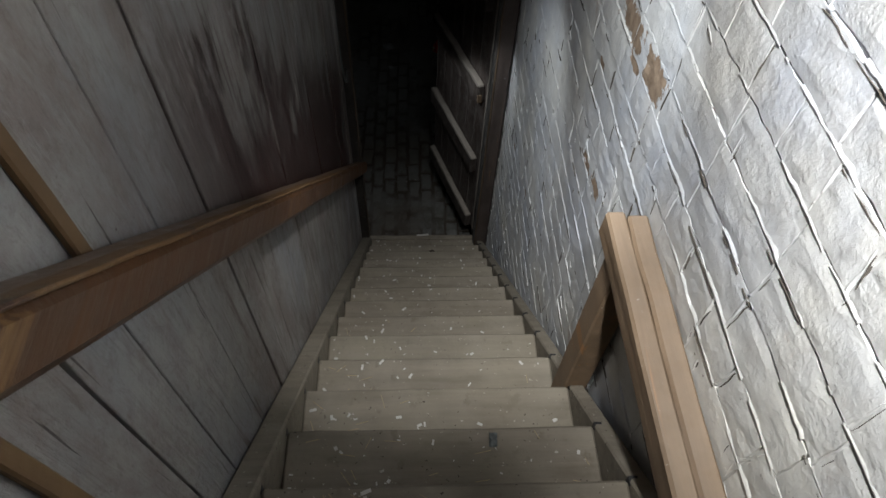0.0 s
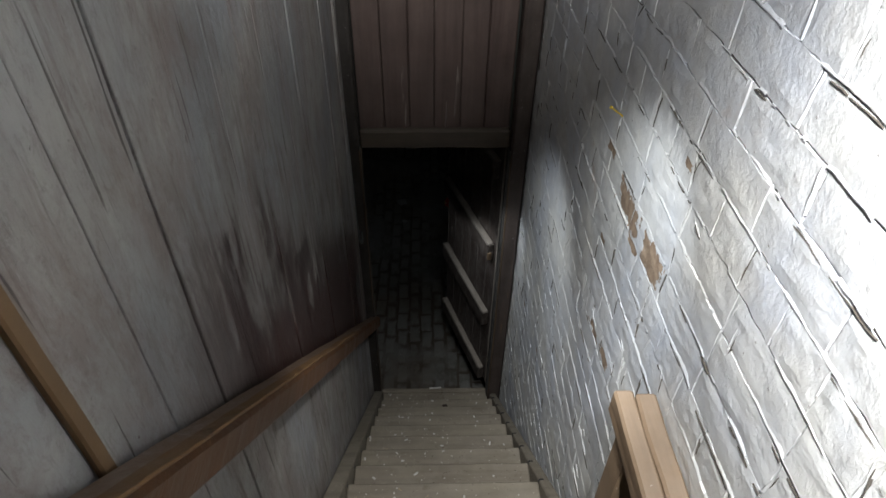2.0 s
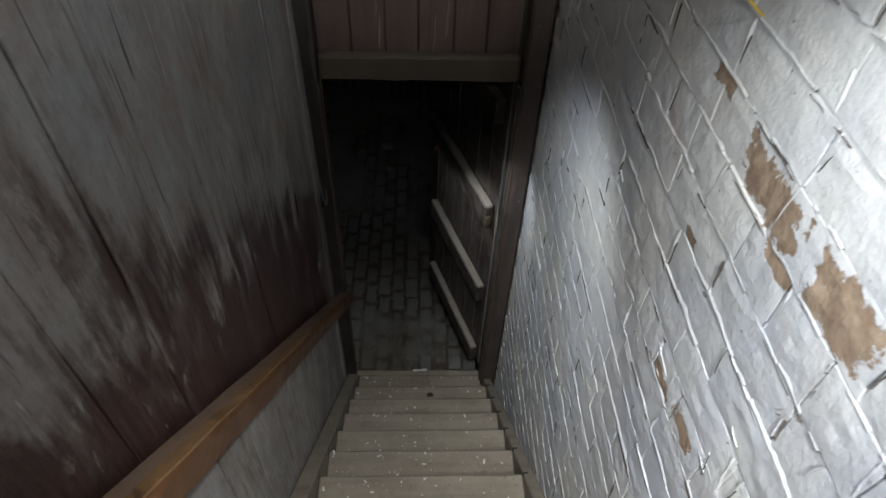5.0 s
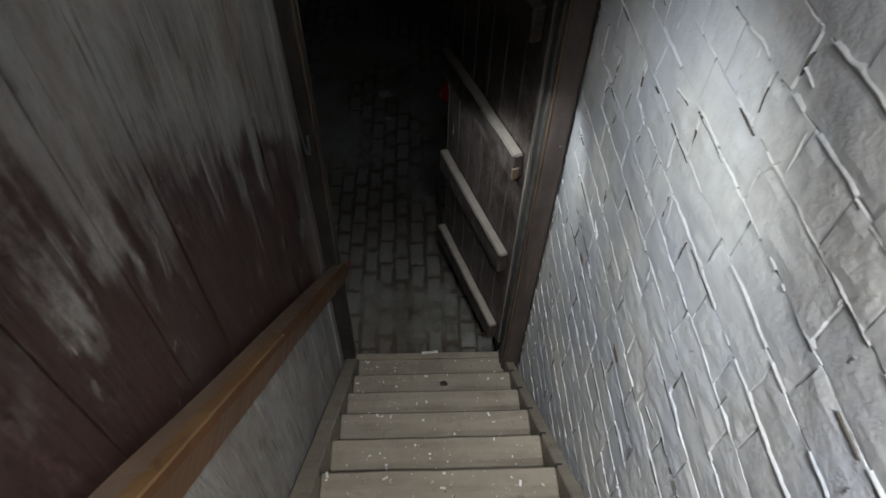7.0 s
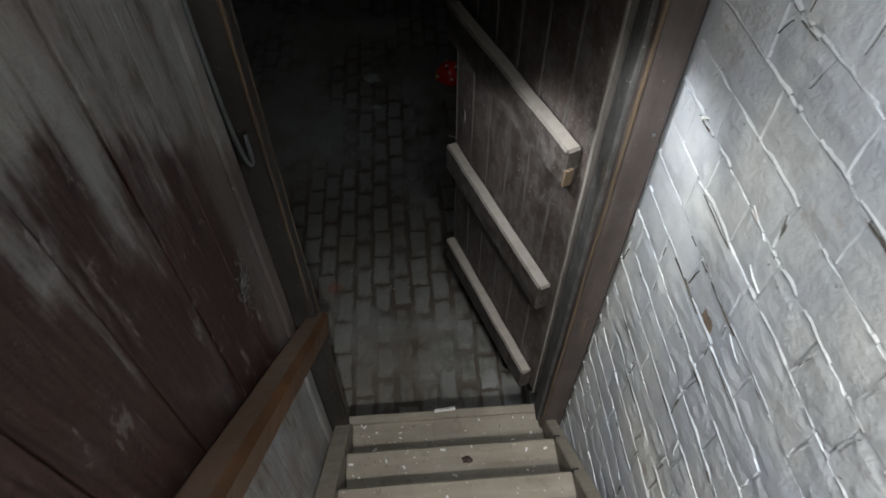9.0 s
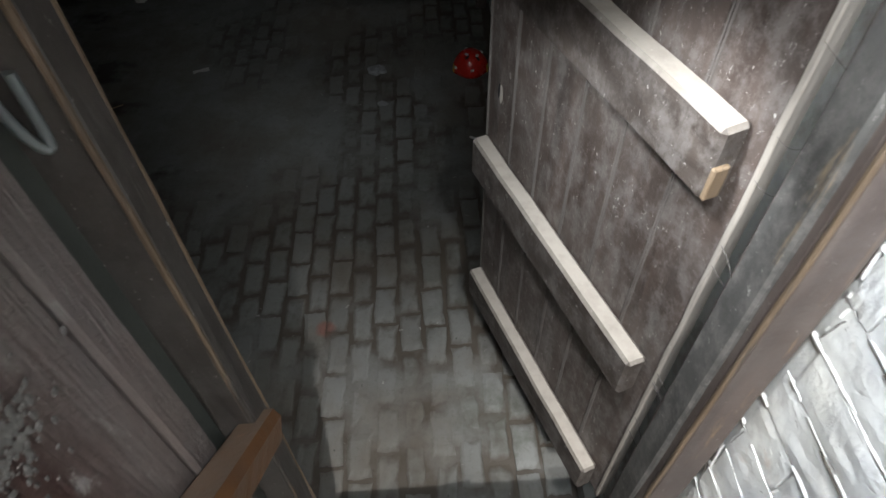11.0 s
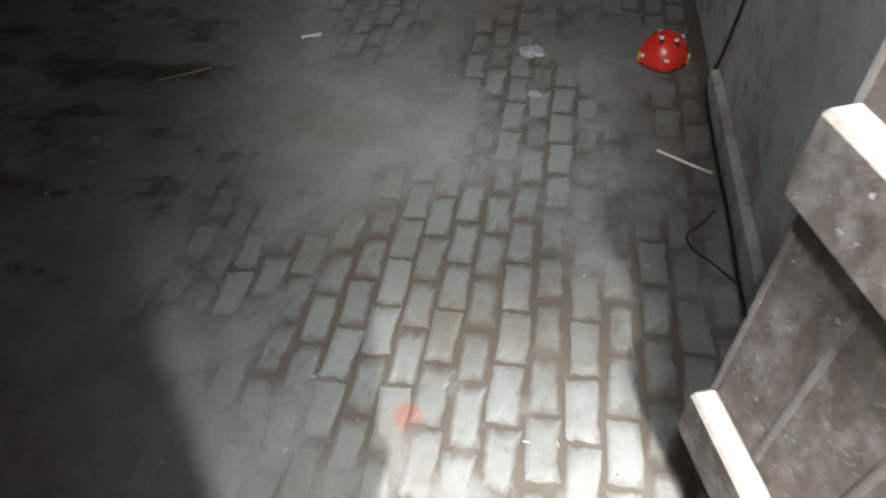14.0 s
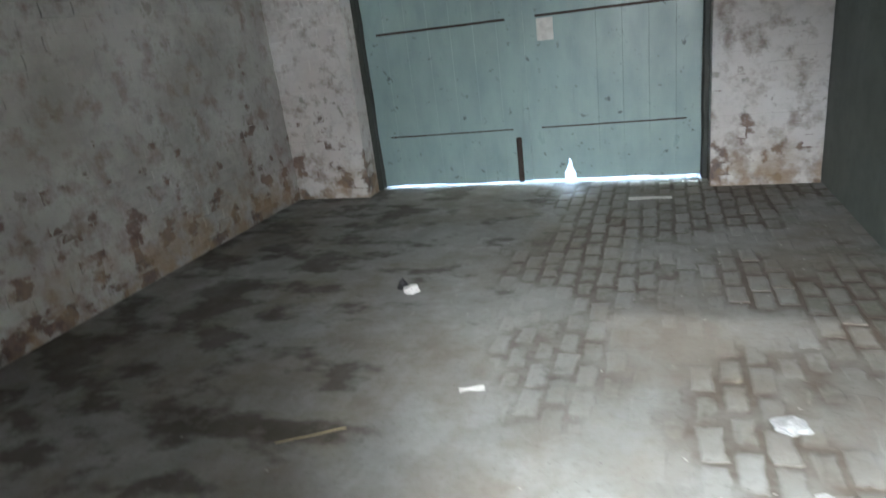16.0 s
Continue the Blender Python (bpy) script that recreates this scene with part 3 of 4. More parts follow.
# ---- board wall on the left ----
joints = [-1.39, -1.2, -1.02, -0.85, -0.67, -0.5, -0.33, -0.16, 0.02, 0.2, 0.38, 0.575, 0.69, 0.795, 0.967, 1.13, 1.30, 1.49, 1.66, 1.82, 2.01, 2.17, 2.35, 2.52, 2.70, 2.86, 3.02]
for k, (a, b) in enumerate(zip(joints, joints[1:])):
    bm = span(LW - 0.02, LW - 0.0015 * (k % 3), a + 0.0022, b - 0.0022, 0.1, TOP - 0.002, bevel=0.0015, cuts=14, rough=0.0015, seed=k)
    part("board", bm, BOARDS, left_wall)
for y, z0, z1 in ((0.803, 3.54, 4.9), (0.572, 3.2, 4.9)):
    part("batten", span(LW - 0.001, LW + 0.012, y - 0.012, y + 0.012, z0, z1, bevel=0.003, cuts=10, rough=0.002), BATTEN, left_wall, "raw unpainted wooden batten")


def splash(y, z, size, seed):
    """A splash of old white paint on the boards."""
    rng = random.Random(seed)
    bm = bmesh.new()
    for k in range(120):
        r = size * rng.uniform(0.015, 0.08)
        a, d = rng.uniform(0, 6.28), size * abs(rng.gauss(0, 0.42))
        m = pose(LW + 0.0005, y + d * math.cos(a), z + 1.5 * d * math.sin(a)) @ Matrix.Diagonal((0.0014, r, r * rng.uniform(0.8, 2.2), 1))
        bmesh.ops.create_icosphere(bm, subdivisions=1, radius=1.0, matrix=m)
    part("paint_splash", bm, LIME, left_wall, "splash of old white paint")


splash(2.901, 1.803, 0.075, 3)
splash(2.873, 1.792, 0.035, 5)

# ---- door frame and boarded panel above ----
panel = slab("wall_over_door", LW - 0.02, RW + 0.01, DY + 0.045, DY + 0.09, 2.54, TOP, DARKW, "boarded panel of stained wood above the cellar door", "wall")
xs = [-0.155, -0.03, 0.095, 0.215, 0.345, 0.465, 0.592]
for k, (a, b) in enumerate(zip(xs, xs[1:])):
    part("board", span(a + 0.001, b - 0.001, DY + 0.02, DY + 0.044, 2.56, TOP - 0.002, bevel=0.005, cuts=8, rough=0.0015, seed=k), PANELW, panel)
frame_1 = thing("door_frame", "scuffed brown wooden door frame with worn edges", "door frame", (0.2, DY + 0.05, 0.0))


def at_frame(ob):
    ob.matrix_parent_inverse = Matrix.Translation(-frame_1.location)
    return ob


at_frame(part("post", span(-0.235, -0.160, DY - 0.02, DY + 0.045, 0.0, TOP - 0.01, bevel=0.008, cuts=24, rough=0.004, seed=4), POSTW, frame_1))
at_frame(part("post", span(0.604, 0.688, DY - 0.065, DY + 0.050, 0.0, TOP - 0.01, bevel=0.010, cuts=30, rough=0.005, seed=6), FRAMEW, frame_1))
for x0, x1, y0, y1 in ((-0.167, -0.1585, DY - 0.0215, DY - 0.013), (-0.167, -0.1585, DY + 0.038, DY + 0.0465), (0.6025, 0.611, DY - 0.0665, DY - 0.058)):
    at_frame(part("worn_edge", span(x0, x1, y0, y1, 0.46, 2.53, bevel=0.002, cuts=70, rough=0.0016, seed=51), WORNED, frame_1, "edge worn to bare orange wood"))
at_frame(part("stop", span(0.594, 0.612, DY - 0.04, DY + 0.03, 0.45, 2.534, bevel=0.005, cuts=24, rough=0.003, seed=16), STOPW, frame_1, "grey painted door stop"))
at_frame(part("lintel", span(-0.158, 0.602, DY - 0.012, DY + 0.085, 2.535, 2.64, bevel=0.010, cuts=10, rough=0.005, seed=7), LINTELW, frame_1, "worn pale wooden lintel"))
at_frame(part("sill", span(-0.158, 0.602, DY + 0.004, DY + 0.040, 0.05, 0.452, bevel=0.005, cuts=8, rough=0.003, seed=8), TREAD, frame_1))
part("edge_board", span(LW - 0.022, LW + 0.006, 3.022, 3.085, 0.3, TOP - 0.01, bevel=0.006, cuts=20, rough=0.003, seed=11), BOARDS, left_wall, "pale grey board at the end of the wall")
part("recess_strip", span(LW - 0.05, LW - 0.012, 3.086, DY - 0.021, 0.1, TOP - 0.01, bevel=0.002), DARKW, left_wall, "dark strip beside the door post")

# ---- plank door, open into the cellar ----
door = thing("door_1", "dark ledged plank door standing open, dusty ledges", "door", (0.597, DY + 0.085, 0.47), kind="structure")
swing = math.atan2(0.318 - 0.572, 3.961 - 3.228)
DLEN, D0, D1 = 0.80, 0.47, 2.50
door.rotation_euler = (0, 0, -swing)
# door space: y runs from the hinge to the free edge, -x faces the opening, z from the door's foot
cuts_y = [0.0, 0.135, 0.272, 0.40, 0.535, 0.665, DLEN]
for k, (a, b) in enumerate(zip(cuts_y, cuts_y[1:])):
    part("board", span(0.0, 0.022, a + 0.0005, b - 0.0005, 0.0, D1 - D0, bevel=0.002, cuts=10, rough=0.0015, seed=k + 20), DOORW, door)
    for c in (b - 0.011, b - 0.005):
        part("bead", span(-0.0025, 0.001, c, c + 0.0032, 0.0, D1 - D0 - 0.01, bevel=0.001), BEADW, door)
part("hinge_edge", span(-0.004, 0.026, -0.010, 0.001, 0.0, D1 - D0, bevel=0.002, cuts=90, rough=0.0018, seed=77), EDGEW, door, "pale splintered bare edge")
for k, top in enumerate((0.600, 1.186, 1.785, 2.385)):
    part("ledge", span(-0.048, -0.0015, 0.030, DLEN - 0.010, top - 0.125 - D0, top - D0, bevel=0.007, cuts=8, rough=0.002, seed=k + 31), LEDGEW, door, "ledge with thick pale dust on top")

part("broken_end", span(-0.0485, -0.020, 0.022, 0.031, 1.785 - 0.118 - D0, 1.785 - 0.062 - D0, bevel=0.002, cuts=8, rough=0.003, seed=61), WORNED, door, "tan broken end of a ledge")

# cobweb strands across the gap at the hinge
rng = random.Random(31)
web = thing("cobweb", "grey cobweb strands across the gap at the door's hinge", "cobweb", (0.598, DY + 0.05, 0.9))
for k in range(16):
    z = rng.uniform(-0.35, 1.5)
    sag = rng.uniform(-0.03, 0.02)
    tube("strand", [(-0.001, -0.022, z), (0.004, 0.002, z + sag - 0.008), (-0.003, 0.027, z + sag)], rng.uniform(0.0003, 0.0007), BEADW, web)

# a knot hole by the door's free edge
bm = bmesh.new()
bmesh.ops.create_uvsphere(bm, u_segments=14, v_segments=8, radius=1.0, matrix=pose(-0.001, 0.735, 1.36 - D0) @ Matrix.Diagonal((0.003, 0.007, 0.022, 1)))
part("knot_hole", bm, BLACK, door, "dark knot hole with a pale rim")
bm = bmesh.new()
bmesh.ops.create_uvsphere(bm, u_segments=14, v_segments=8, radius=1.0, matrix=pose(-0.0005, 0.727, 1.355 - D0) @ Matrix.Diagonal((0.002, 0.010, 0.027, 1)))
part("knot_rim", bm, EDGEW, door, "pale splintered rim")


def nail(place, way, length, material, label):
    bm = bmesh.new()
    q = Vector(way).to_track_quat("Z", "Y").to_matrix().to_4x4()
    bmesh.ops.create_cone(bm, cap_ends=True, segments=10, radius1=0.0022, radius2=0.0022, depth=length, matrix=q @ pose(0, 0, length / 2 - 0.012))
    bmesh.ops.create_cone(bm, cap_ends=True, segments=12, radius1=0.0045, radius2=0.0038, depth=0.003, matrix=q @ pose(0, 0, length - 0.012))
    ob = part("nail", bm, material)
    ob.location = place
    return tagged(ob, label, "nail", "nails in the stair wall")


nail((RW, 1.864, 3.446), (-0.75, -0.2, 0.62), 0.062, YELLOW, "bent brass nail in the whitewashed bricks")
nail((RW, 2.969, 2.12), (-1, 0, 0.1), 0.024, PAPER, "paint covered nail in the whitewashed bricks")
nail((0.66, DY - 0.062, 1.98), (0, -1, 0.1), 0.02, STEEL, "steel nail in the door post")

# ---- guard rail on the stair's open side ----
guard = thing("guard_rail", "split pale timber guard rail beside the stair", "guard rail", (0.64, 1.2, 2.4))
for k, (x0, x1) in enumerate(((0.592, 0.637), (0.640, 0.686))):
    p = part("timber", span(x0, x1, -0.6, 1.25 - 0.006 * k, 3.03, 3.105 - 0.004 * k, bevel=0.006, cuts=16, rough=0.003, seed=k + 40), RAWW, guard)
    p.matrix_parent_inverse = Matrix.Translation(-guard.location)
p = part("post", span(0.605, 0.675, 1.12, 1.20, 2.2, 3.029, bevel=0.005, cuts=6, rough=0.003, seed=44), RAWW, guard)
p.matrix_parent_inverse = Matrix.Translation(-guard.location)

# ---- gate ----
gate = thing("gate_1", "closed double gate of flat teal painted boards", "gate", (-1.53, 9.37, 0.0), kind="structure")
back = Matrix.Translation(-gate.location)
rng = random.Random(12)
for side, (x0, x1) in enumerate(((-2.90, -1.532), (-1.528, -0.16))):
    leaf = part("leaf", span(x0, x1, 9.372, 9.392, 0.19, 2.44, bevel=0.003), GATE, gate)
    leaf.matrix_parent_inverse = back
    n = 7
    for k in range(n):
        a, b = x0 + (x1 - x0) * k / n, x0 + (x1 - x0) * (k + 1) / n
        foot = 0.020 + rng.uniform(-0.007, 0.007)
        if side == 1 and k == 1:
            # a plank with a broken foot that lets the daylight in
            for c, d, z in ((a, a + 0.093, foot), (a + 0.093, a + 0.108, 0.085), (a + 0.108, a + 0.120, 0.112), (a + 0.120, a + 0.132, 0.15), (a + 0.132, a + 0.148, 0.205), (a + 0.148, a + 0.158, 0.165), (a + 0.158, a + 0.170, 0.12), (a + 0.170, a + 0.186, 0.085), (a + 0.186, b, foot)):
                part("board", span(c, d, 9.352, 9.371, z, 2.44, bevel=0), GATE, leaf)
        else:
            part("board", span(a + 0.0001, b - 0.0001, 9.352, 9.371, foot, 2.44, bevel=0.003), GATE, leaf)
    for z, t in ((0.462, 0.012), (1.34, 0.02)):
        part("seam", span(x0 + 0.12, x1 - 0.12, 9.346, 9.3515, z, z + t, bevel=0.002, cuts=6, rough=0.003, seed=side), RUST, leaf, "dark horizontal seam")
cover = part("cover_strip", span(-1.555, -1.505, 9.336, 9.3515, 0.03, 2.44, bevel=0.004), GATE, gate)
cover.matrix_parent_inverse = back
bolt = part("drop_bolt", span(-1.63, -1.585, 9.325, 9.3505, 0.012, 0.40, bevel=0.006), RUST, gate, "dark iron drop bolt")
notice = part("notice", span(-1.40, -1.27, 9.343, 9.3455, 1.16, 1.33, bevel=0), PAPER, gate, "small pale paper notice")
for p in (bolt, notice):
    p.matrix_parent_inverse = back
gate_frame = thing("gate_frame", "dark worn wooden posts beside the gate", "gate frame", (-1.53, 9.3, 0.0))
for x0, x1 in ((-2.975, -2.885), (-0.175, -0.09)):
    p = part("post", span(x0, x1, 9.25, 9.345, 0.0, 2.445, bevel=0.012, cuts=14, rough=0.008, seed=int(x0 * 9)), DARKW, gate_frame)
    p.matrix_parent_inverse = Matrix.Translation(-gate_frame.location)

# ---- cellar wall details ----
post = tagged(part("wall_post", span(0.585, 0.66, 6.70, 6.775, 0.0, CZ - 0.002, bevel=0.012, cuts=20, rough=0.008, seed=50), FRAMEW), "pale edged wooden post at the wall's end", "post")
plinth = slab("trim_plinth", 0.645, CX1 + 0.001, 3.30, 5.78, 0.0, 0.10, GREYPL, "rough grey plaster plinth along the wall", "plinth")
tube_pts = [(0.635, 3.9, 0.012), (0.642, 4.3, 0.014), (0.628, 4.7, 0.012), (0.64, 5.0, 0.012), (0.632, 5.3, 0.012), (0.636, 5.6, 0.015), (0.64, 5.78, 0.02), (0.672, 5.80, 0.10), (0.674, 5.70, 0.45), (0.673, 5.62, 0.9), (0.674, 5.52, 1.5), (0.673, 5.44, 2.1), (0.674, 5.40, 2.77)]
cable = tagged(tube("cable", tube_pts, 0.007, BLACK), "black electric cable running down the wall and floor", "cable")
loop = tagged(tube("cable", [(0.60, 5.05, 0.006), (0.56, 4.98, 0.006), (0.49, 4.93, 0.006), (0.50, 4.86, 0.006), (0.57, 4.80, 0.006), (0.63, 4.72, 0.006)], 0.004, BLACK), "thin black cable loop lying on the floor", "cable")
box_ob = thing("junction_box", "small dark broken junction box on the plaster wall", "junction box", (0.68, 6.28, 0.42))
part("body", block((0.05, 0.09, 0.09), bevel=0.008, at=(-0.025, 0, 0)), RUST, box_ob)
part("cover", block((0.012, 0.07, 0.05), bevel=0.004, at=(-0.056, 0.005, 0.02), turn=Matrix.Rotation(0.3, 3, "X")), BLACK, box_ob, "loose black cover")
wire = tagged(tube("wire", [(0.672, 6.25, 0.46), (0.672, 6.22, 0.8), (0.673, 6.18, 1.3), (0.672, 6.15, 2.0), (0.673, 6.14, 2.77)], 0.004, BLACK), "thin black wire on the plaster wall", "wire")

# conduit beside the door post
pipe = tagged(tube("conduit", [(-0.212, 3.10, 2.75), (-0.210, 3.10, 2.4), (-0.208, 3.105, 2.1), (-0.203, 3.11, 1.98), (-0.198, 3.118, 1.93), (-0.192, 3.128, 1.915), (-0.190, 3.13, 1.935), (-0.19, 3.132, 2.0)], 0.0055, PIPE), "bent grey conduit hooked beside the door post", "conduit")

# ---- red helmet on the floor ----
helmet = thing("helmet", "glossy red plastic helmet lying on the brick floor", "helmet", (0.485, 6.0, 0.004))
bm = bmesh.new()
bmesh.ops.create_uvsphere(bm, u_segments=36, v_segments=20, radius=1.0)
bmesh.ops.delete(bm, geom=[v for v in bm.verts if v.co.z < -0.05], context="VERTS")
for v in bm.verts:
    r = 1.0 + 0.05 * math.cos(4 * math.atan2(v.co.y, v.co.x)) * (1 - v.co.z)
    v.co = Vector((v.co.x * 0.108 * r, v.co.y * 0.10 * r, max(v.co.z, 0.0) * 0.135))
bmesh.ops.solidify(bm, geom=list(bm.faces), thickness=0.004)
shell = part("shell", bm, RED, helmet, smooth=True)
for k, (az, el) in enumerate(((-2.75, 18), (-1.55, 22), (-0.25, 16), (-2.25, 66), (-0.85, 60), (0.3, 50), (1.9, 50))):
    e = radians(el)
    n = Vector((math.cos(az) * math.cos(e), math.sin(az) * math.cos(e), math.sin(e)))
    spot = Vector((n.x * 0.108, n.y * 0.10, n.z * 0.135))
    q = n.to_track_quat("Z", "Y").to_matrix()
    part("clip", block((0.022, 0.014, 0.016), bevel=0.003, at=spot, turn=q), PAPER, helmet, "white plastic clip")
    if el > 55:
        part("slot", block((0.014, 0.03, 0.004), bevel=0.001, at=spot + Vector((0.002, -0.018, -0.008)), turn=q), BLACK, helmet, "dark vent slot")
for az in (-2.95, -0.35):
    n = Vector((math.cos(az), math.sin(az), 0.12)).normalized()
    part("patch", block((0.03, 0.045, 0.004), bevel=0.001, at=(n.x * 0.109, n.y * 0.101, 0.026), turn=n.to_track_quat("Z", "Y").to_matrix()), YELLOW, helmet, "yellow patch")

# ---- litter ----
def crumpled(name, size, place, material, label, category, seed, flat=0.4):
    bm = bmesh.new()
    bmesh.ops.create_icosphere(bm, subdivisions=3, radius=1.0)
    for v in bm.verts:
        k = 1 + 0.55 * noise.noise(v.co * 1.7 + Vector((seed, 0, 0))) + 0.25 * noise.noise(v.co * 4.3 + Vector((0, seed, 0)))
        v.co = Vector((v.co.x * size * k, v.co.y * size * 0.8 * k, max(v.co.z * flat * size * k, -0.01 * size) ))
    low = min(v.co.z for v in bm.verts)
    for v in bm.verts:
        v.co.z -= low
    ob = part(name, bm, material)
    ob.location = place
    return tagged(ob, label, category)


crumpled("plaster_lump", 0.055, (-0.10, 6.03, 0.001), LUMP, "broken white plaster lump on the brick floor", "plaster", 1.0)
crumpled("plaster_lump", 0.028, (-0.06, 5.70, 0.001), LUMP, "small white plaster crumbs on the floor", "plaster", 2.0, 0.2)
crumpled("plaster_crumb", 0.026, (-1.890, 5.235, 0.002), LUMP, "broken white plaster crumb on the grey floor", "plaster", 11.5, 0.45)
crumpled("plaster_crumb", 0.018, (-1.817, 5.211, 0.002), LUMP, "broken white plaster crumb on the grey floor", "plaster", 12.5, 0.45)
crumpled("plaster_crumb", 0.014, (-1.823, 5.098, 0.002), LUMP, "broken white plaster crumb on the grey floor", "plaster", 13.5, 0.45)
crumpled("plaster_crumb", 0.012, (-1.914, 4.903, 0.002), LUMP, "broken white plaster crumb on the grey floor", "plaster", 14.5, 0.45)
crumpled("plastic_bag", 0.055, (-1.80, 7.04, 0.001), PAPER, "small crumpled clear wrapper on the floor", "litter", 3.0, 0.6)
crumpled("brush", 0.030, (-1.86, 7.08, 0.001), BLACK, "small black scrap beside the wrapper", "litter", 4.0, 1.6)


def sheet(name, w, h, place, turn, material, label, category="litter", lift=0.01):
    bm = bmesh.new()
    bmesh.ops.create_grid(bm, x_segments=5, y_segments=4, size=0.5)
    for v in bm.verts:
        v.co = Vector((v.co.x * w, v.co.y * h, lift * (0.5 + noise.noise(v.co * 2.1 + Vector(place)))))
    low = min(v.co.z for v in bm.verts)
    for v in bm.verts:
        v.co.z -= low
    bmesh.ops.solidify(bm, geom=list(bm.faces), thickness=-0.0012)
    ob = part(name, bm, material)
    ob.location, ob.rotation_euler = place, (0, 0, turn)
    return tagged(ob, label, category)


sheet("paper_scrap", 0.10, 0.035, (-1.20, 6.12, 0.001), 0.3, PAPER, "narrow white paper scrap on the floor")
sheet("paper_scrap", 0.30, 0.07, (-0.55, 8.75, 0.001), 0.0, PAPER, "flattened pale card near the gate", lift=0.006)
sheet("paper_scrap", 0.085, 0.016, (0.23, DY + 0.035, 0.453), 0.06, PAPER, "folded white paper strip on the door sill")
tagged(part("stick", block((0.012, 0.22, 0.010), bevel=0.003, cuts=5, rough=0.003, at=(0, 0, 0.005)), PAPER), "pale wooden stick lying on the floor", "stick").matrix_world = pose(0.52, 5.30, 0.0, 0, 0, 58)
tagged(part("straw", block((0.006, 0.26, 0.005), bevel=0.001, cuts=5, rough=0.004, at=(0, 0, 0.003)), STRAW), "long pale straw on the floor", "straw").matrix_world = pose(-1.72, 5.75, 0.0, 0, 0, -62)
sheet("leaf", 0.05, 0.022, (0.60, 4.42, 0.001), 0.9, LEAF, "dull green fallen leaf by the wall", "leaf", 0.02)
sheet("leaf", 0.035, 0.02, (0.36, 0.90, nose(1)[1] + 0.001), 1.5, PIPE, "small grey fallen leaf on a tread", "leaf", 0.012)
crumpled("chip", 0.016, (0.29, 2.92, nose(12)[1] + 0.001), RUST, "dark wood chip on a lower tread", "chip", 7.0, 0.5)

# ---- flakes and straw bits on the treads ----
rng = random.Random(8)
flake = []
for k in range(3):
    bm = block((0.011, 0.006, 0.0016), bevel=0.0006, rough=0.0015, seed=k)
    me = bpy.data.meshes.new("flake")
    bm.to_mesh(me)
    bm.free()
    flake.append(me)
bits = []
for n in range(420):
    i = rng.choice(range(-2, 14))
    y, z = nose(i)
    x = rng.uniform(SX0 + 0.02, SX1 - 0.02) if rng.random() < 0.6 else rng.gauss(0.05, 0.12)
    x = min(max(x, SX0 + 0.02), SX1 - 0.02)
    k = rng.choice((0.3, 0.4, 0.5, 0.6, 0.9, 1.3))
    bits.append((flake[n % 3], pose(x, y - rng.uniform(0.01, 0.15), z + 0.0012, 0, 0, rng.uniform(0, 360)) @ Matrix.Diagonal((k * rng.uniform(0.6, 1.6), k, 1, 1))))
joined("paint_flakes", bits, PAPER, None, "scattered white paint flakes on the stair treads")
bits = []
for n in range(60):
    i = rng.choice((-1, 0, 0, 1, 1, 2, 3, 5, 8))
    y, z = nose(i)
    x = rng.gauss(-0.04, 0.05) if rng.random() < 0.6 else rng.uniform(0, 0.6)
    x = min(max(x, SX0 + 0.03), SX1 - 0.03)
    bits.append((flake[0], pose(x, y - rng.uniform(0.02, 0.14), z + 0.002, 0, 0, rng.uniform(0, 360)) @ Matrix.Diagonal((rng.uniform(1.5, 4), 0.25, 1, 1))))
joined("straw_bits", bits, STRAW, None, "thin dry straw bits on the stair treads")
bits = []
for n in range(260):
    x, y = rng.uniform(-2.6, 0.6), rng.uniform(3.4, 8.2)
    k = rng.choice((0.2, 0.3, 0.4, 0.6, 1.0))
    bits.append((flake[n % 3], pose(x, y, 0.0015, 0, 0, rng.uniform(0, 360)) @ Matrix.Diagonal((k * rng.uniform(0.6, 2.0), k, 1, 1))))
joined("floor_crumbs", bits, CRUMB, None, "scattered pale crumbs and chips on the brick floor")


# ---- pieces: bricks of walls and floor ----
def brick_field(parent, name, cells, near, meshes, place, material, seed, label):
    """cells: centre (u, v), size (w, h) and whether bare; the near ones become parts, the rest one mesh."""
    rng = random.Random(seed)
    rest = []
    for (u, v), (w, h), skip in cells:
        me = rng.choice(meshes)
        m = place(u, v, rng) @ Matrix.Diagonal((w, h, 1, 1))
        if near(u, v):
            ob = new(name, me)
            ob.matrix_world = m
            ob.parent = parent
        else:
            rest.append((me, m))
    if rest:
        joined(name + "_rest", rest, material, parent, label)


